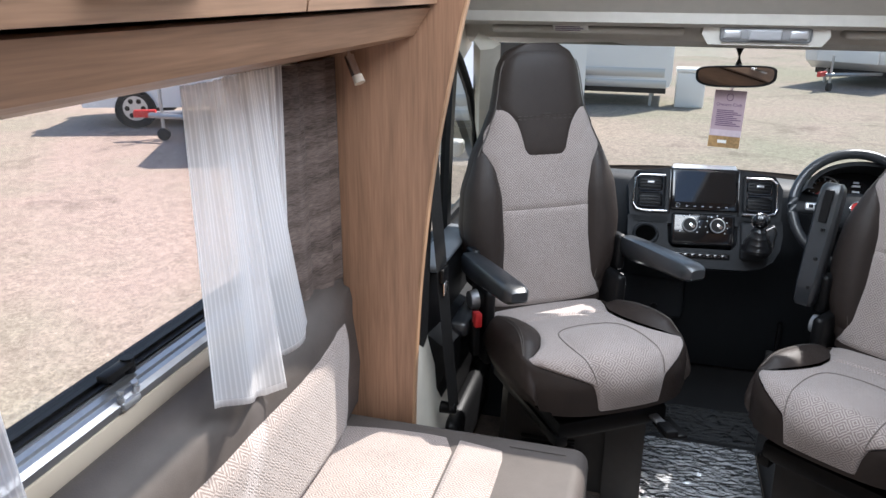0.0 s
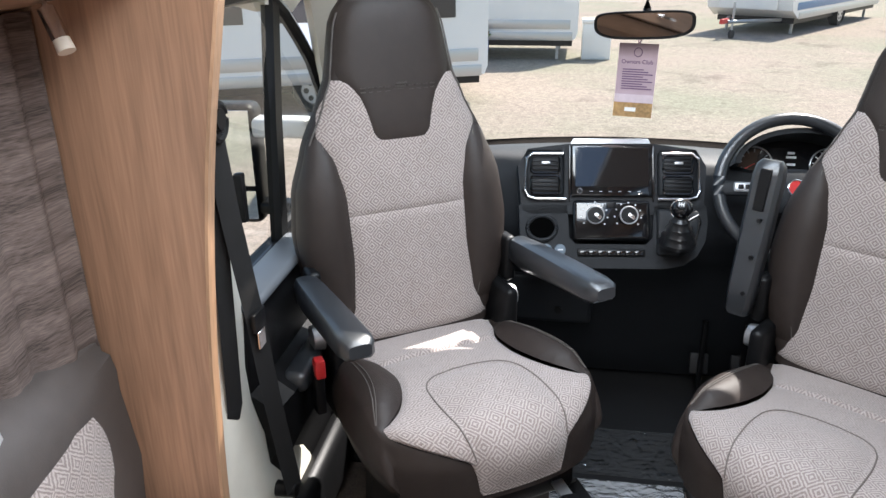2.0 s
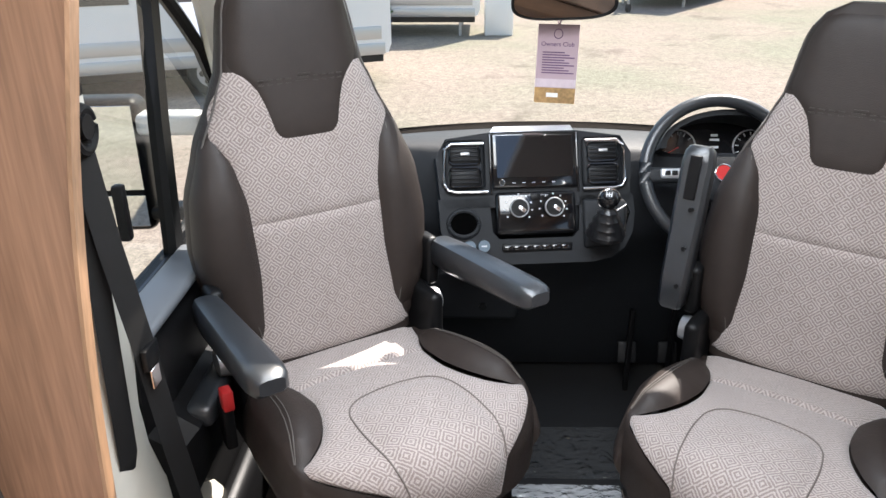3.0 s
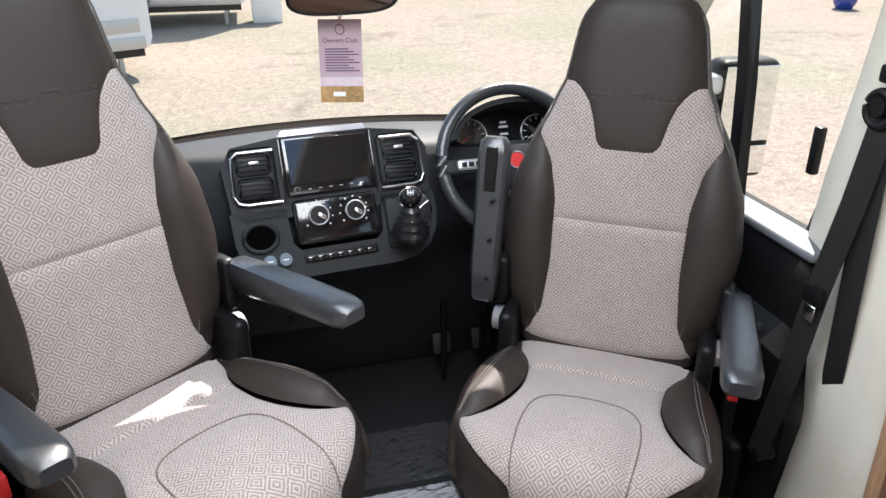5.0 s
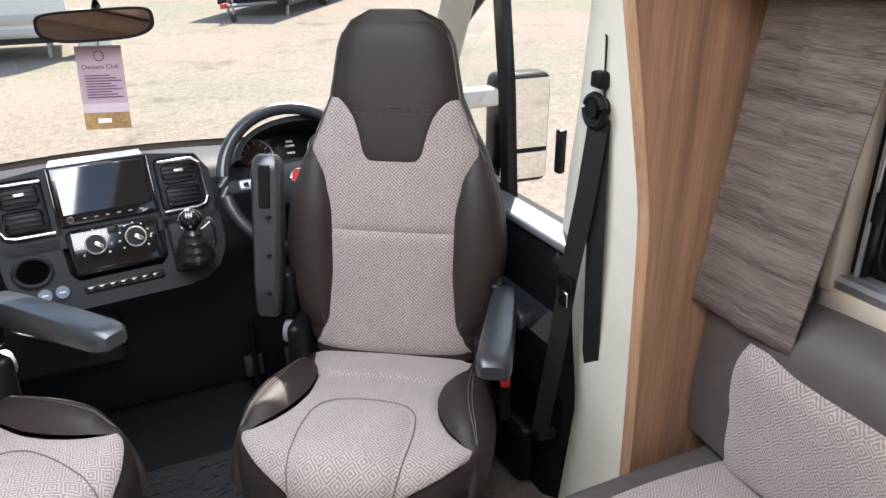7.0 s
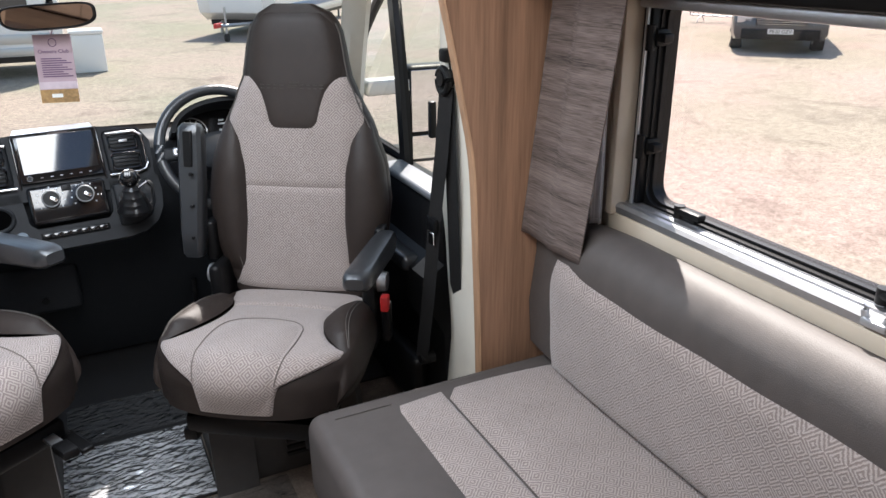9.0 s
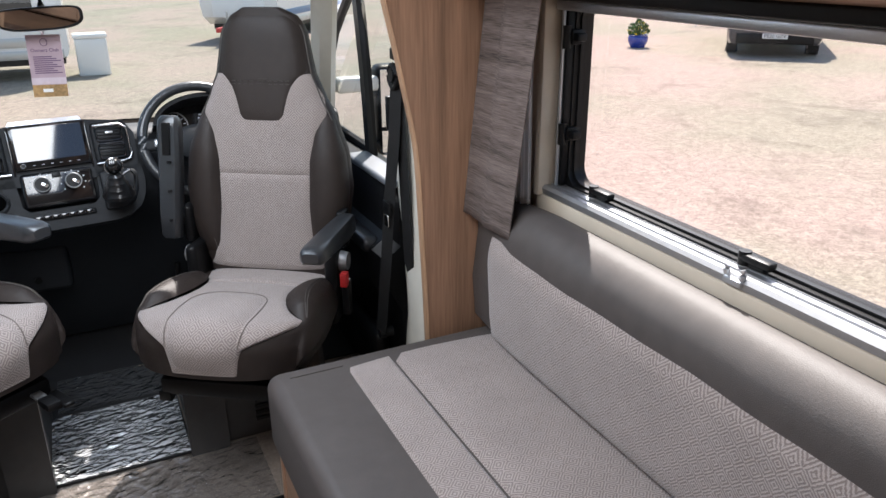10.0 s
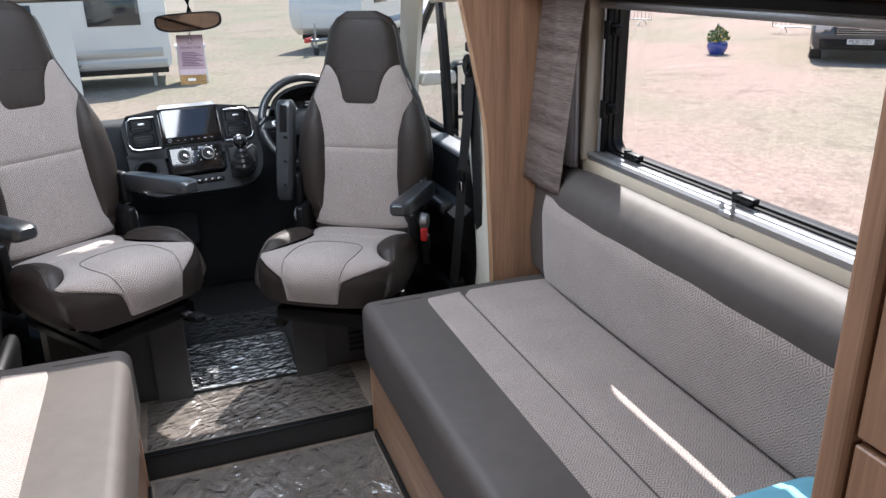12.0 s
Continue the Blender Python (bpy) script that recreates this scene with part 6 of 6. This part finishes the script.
def plant_pot(x, y, r, h, flowers, label):
    p = thing("plant_pot", pose(x, y, G), label, "plant pot", "potted plants")
    bm = bmesh.new()
    rings = []
    for z, k in ((0.0, 0.68), (0.05, 0.78), (h * 0.5, 0.98), (h * 0.8, 1.0), (h * 0.9, 0.95), (h, 1.04), (h, 0.9), (h * 0.85, 0.88)):
        rings.append([(r * k * math.cos(a), r * k * math.sin(a), z) for a in [2 * math.pi * i / 28 for i in range(28)]])
    loft(bm, rings)
    part("pot", bm, POTBLUE, p, "blue glazed pot")
    rnd = random.Random(int(x * 7 + 50))
    bm, bf = bmesh.new(), bmesh.new()
    for k in range(240):
        a, rr = rnd.uniform(0, 2 * math.pi), r * 1.05 * rnd.random() ** 0.6
        z = h + rnd.uniform(0.0, 0.34) * (1.15 - rr / r * 0.7)
        c = Vector((rr * math.cos(a), rr * math.sin(a), z))
        d = Vector((rnd.uniform(-1, 1), rnd.uniform(-1, 1), rnd.uniform(0.2, 1.4))).normalized()
        sd = d.cross(Vector((rnd.uniform(-1, 1), rnd.uniform(-1, 1), 0.3))).normalized()
        l, w = rnd.uniform(0.06, 0.13), rnd.uniform(0.018, 0.035)
        target = bf if (flowers and rnd.random() < 0.18) else bm
        target.faces.new([target.verts.new(q) for q in (c, c + d * l * 0.5 + sd * w, c + d * l, c + d * l * 0.5 - sd * w)])
    for k in range(10):
        a = rnd.uniform(0, 2 * math.pi)
        tube(bm, [(0, 0, h - 0.05), (0.08 * math.cos(a), 0.08 * math.sin(a), h + 0.18)], 0.008, 5)
    part("foliage", bm, LEAF, p, "", False)
    if flowers:
        part("flowers", bf, flowers, p, "", False)
    else:
        bf.free()


plant_pot(12.79, 15.3, 0.25, 0.30, YELLOW, "blue glazed pot with a small leafy shrub on the tarmac")
plant_pot(-2.0, 16.2, 0.28, 0.44, RED, "blue glazed pot with red flowers beside a caravan")


def van(m, label):
    """Dark grey van, its front towards -y."""
    v = thing("parked_van", m, label, "van")
    W = 2.0
    bm = bmesh.new()
    rings = []
    for y, wk, zb, zt in ((-0.02, 0.80, 0.42, 0.74), (0.06, 0.95, 0.30, 0.86), (0.35, 1.0, 0.26, 1.06), (0.8, 1.0, 0.26, 1.24), (1.0, 1.0, 0.26, 1.32)):
        hw = W / 2 * wk
        rings.append([(-hw * 0.94, y, zb), (hw * 0.94, y, zb), (hw, y, zb + 0.12), (hw, y, zt - 0.16), (hw * 0.9, y, zt - 0.02), (hw * 0.6, y, zt), (-hw * 0.6, y, zt), (-hw * 0.9, y, zt - 0.02), (-hw, y, zt - 0.16), (-hw, y, zb + 0.12)])
    for y, wk, zt in ((1.5, 0.95, 2.0), (1.8, 0.94, 2.36), (2.4, 0.95, 2.45), (5.6, 0.95, 2.45)):
        hw = W / 2
        rings.append([(-hw * 0.94, y, 0.26), (hw * 0.94, y, 0.26), (hw, y, 0.38), (hw, y, 1.2), (hw * wk, y, zt - 0.2), (hw * 0.75, y, zt), (-hw * 0.75, y, zt), (-hw * wk, y, zt - 0.2), (-hw, y, 1.2), (-hw, y, 0.38)])
    loft(bm, rings)
    part("body", bm, GREY_VAN, v)
    bm = one_box(-0.80, 0.80, -0.06, -0.0, 0.30, 0.52, 0.02, 3)
    part("bumper", bm, BLACK, v, "black bumper")
    gr = part("grille", one_box(-0.52, 0.52, -0.05, 0.0, 0.60, 0.80, 0.02, 2), BLACK, v)
    for k in range(4):
        part("grille_bar", one_box(-0.50, 0.50, -0.06, -0.045, 0.62 + 0.045 * k, 0.632 + 0.045 * k, 0.003, 1), CHROME, gr, "chrome grille bar")
    part("badge", one_cyl((0, -0.055, 0.78), (0, -0.07, 0.78), 0.06, n=20), CHROME, gr, "round chrome badge")
    for sg in (-1, 1):
        part("headlight", one_box(sg * 0.74 - 0.17, sg * 0.74 + 0.17, -0.02, 0.10, 0.64, 0.84, 0.04, 3), SATIN, v, "clear headlight")
        for y in (0.95, 4.5):
            wheel(v, sg * 0.87, y, 0.33, 0.33, 0.22, "x")
    bm = bmesh.new()
    loft(bm, [[(-0.82, 1.02, 1.34), (0.82, 1.02, 1.34)], [(-0.74, 1.52, 2.02), (0.74, 1.52, 2.02)]], close=False)
    for q in bm.verts:
        q.co.y -= 0.02
    part("windscreen", bm, TINT, v, "dark windscreen", False)
    pl = part("number_plate", one_box(-0.26, 0.26, -0.075, -0.06, 0.42, 0.53, 0.004), PLATE, v, "white number plate", False)
    lettering("plate_text", "PE20 GZV", 0.105, pose(0, -0.077, 0.475, 90), BLACK, pl, 0.001)
    return v


van(pose(14.05, 12.25, G, 0, 0, -46), "dark grey van with white number plate parked in the yard")


def barrier(x, y, yaw, n):
    b = thing("crowd_barrier", pose(x, y, G, 0, 0, yaw), "galvanised crowd barrier standing on the tarmac", "barrier", "crowd barriers")
    bm = bmesh.new()
    tube(bm, [(-1.1, 0, 0.2), (-1.1, 0, 1.0), (-1.0, 0, 1.08), (1.0, 0, 1.08), (1.1, 0, 1.0), (1.1, 0, 0.2), (-1.1, 0, 0.2)], 0.022, 8)
    part("frame", bm, STEEL, b)
    for k in range(n):
        part("bar", one_cyl((-1.0 + 2.0 * k / (n - 1), 0, 0.2), (-1.0 + 2.0 * k / (n - 1), 0, 1.07), 0.011, n=6), STEEL, b)
    for x_ in (-0.75, 0.75):
        bm = bmesh.new()
        tube(bm, [(x_, -0.28, 0.0), (x_, -0.2, 0.1), (x_, 0, 0.2), (x_, 0.2, 0.1), (x_, 0.28, 0.0)], 0.018, 6)
        part("foot", bm, STEEL, b)


barrier(16.1, 24.6, -64, 14)
barrier(18.3, 18.0, -66, 14)


def white_car(m):
    c = thing("parked_car", m, "white estate car with alloy wheels parked in the yard", "car")
    bm = bmesh.new()
    prism(bm, [(-2.3, 0.35), (2.3, 0.35), (2.35, 0.6), (2.25, 0.85), (1.2, 1.0), (0.6, 1.55), (-0.2, 1.68), (-1.9, 1.65), (-2.25, 1.1), (-2.35, 0.8)], "y", -0.9, 0.9)
    bevelled(bm, 0.08, 3, 15)
    part("body", bm, PAINT, c)
    for y in (-0.905, 0.905):
        bm = bmesh.new()
        prism(bm, [(-1.8, 1.1), (0.9, 1.05), (0.5, 1.48), (-0.2, 1.58), (-1.75, 1.55)], "y", y - 0.004, y + 0.004)
        part("side_glass", bm, TINT, c, "dark side glass", False)
    for x in (-1.4, 1.4):
        for y in (-0.82, 0.82):
            wheel(c, x, y, 0.34, 0.34, 0.24)
    for y in (-0.7, 0.7):
        part("tail_lamp", one_box(-2.37, -2.25, y - 0.15, y + 0.15, 0.8, 1.1, 0.03), RED, c, "red tail lamp")


white_car(pose(-7.9, 12.55, G, 0, 0, 20))
caravan(pose(-4.35, 12.0, G, 0, 0, 204), 5.6, "white touring caravan parked close beside a car", False)
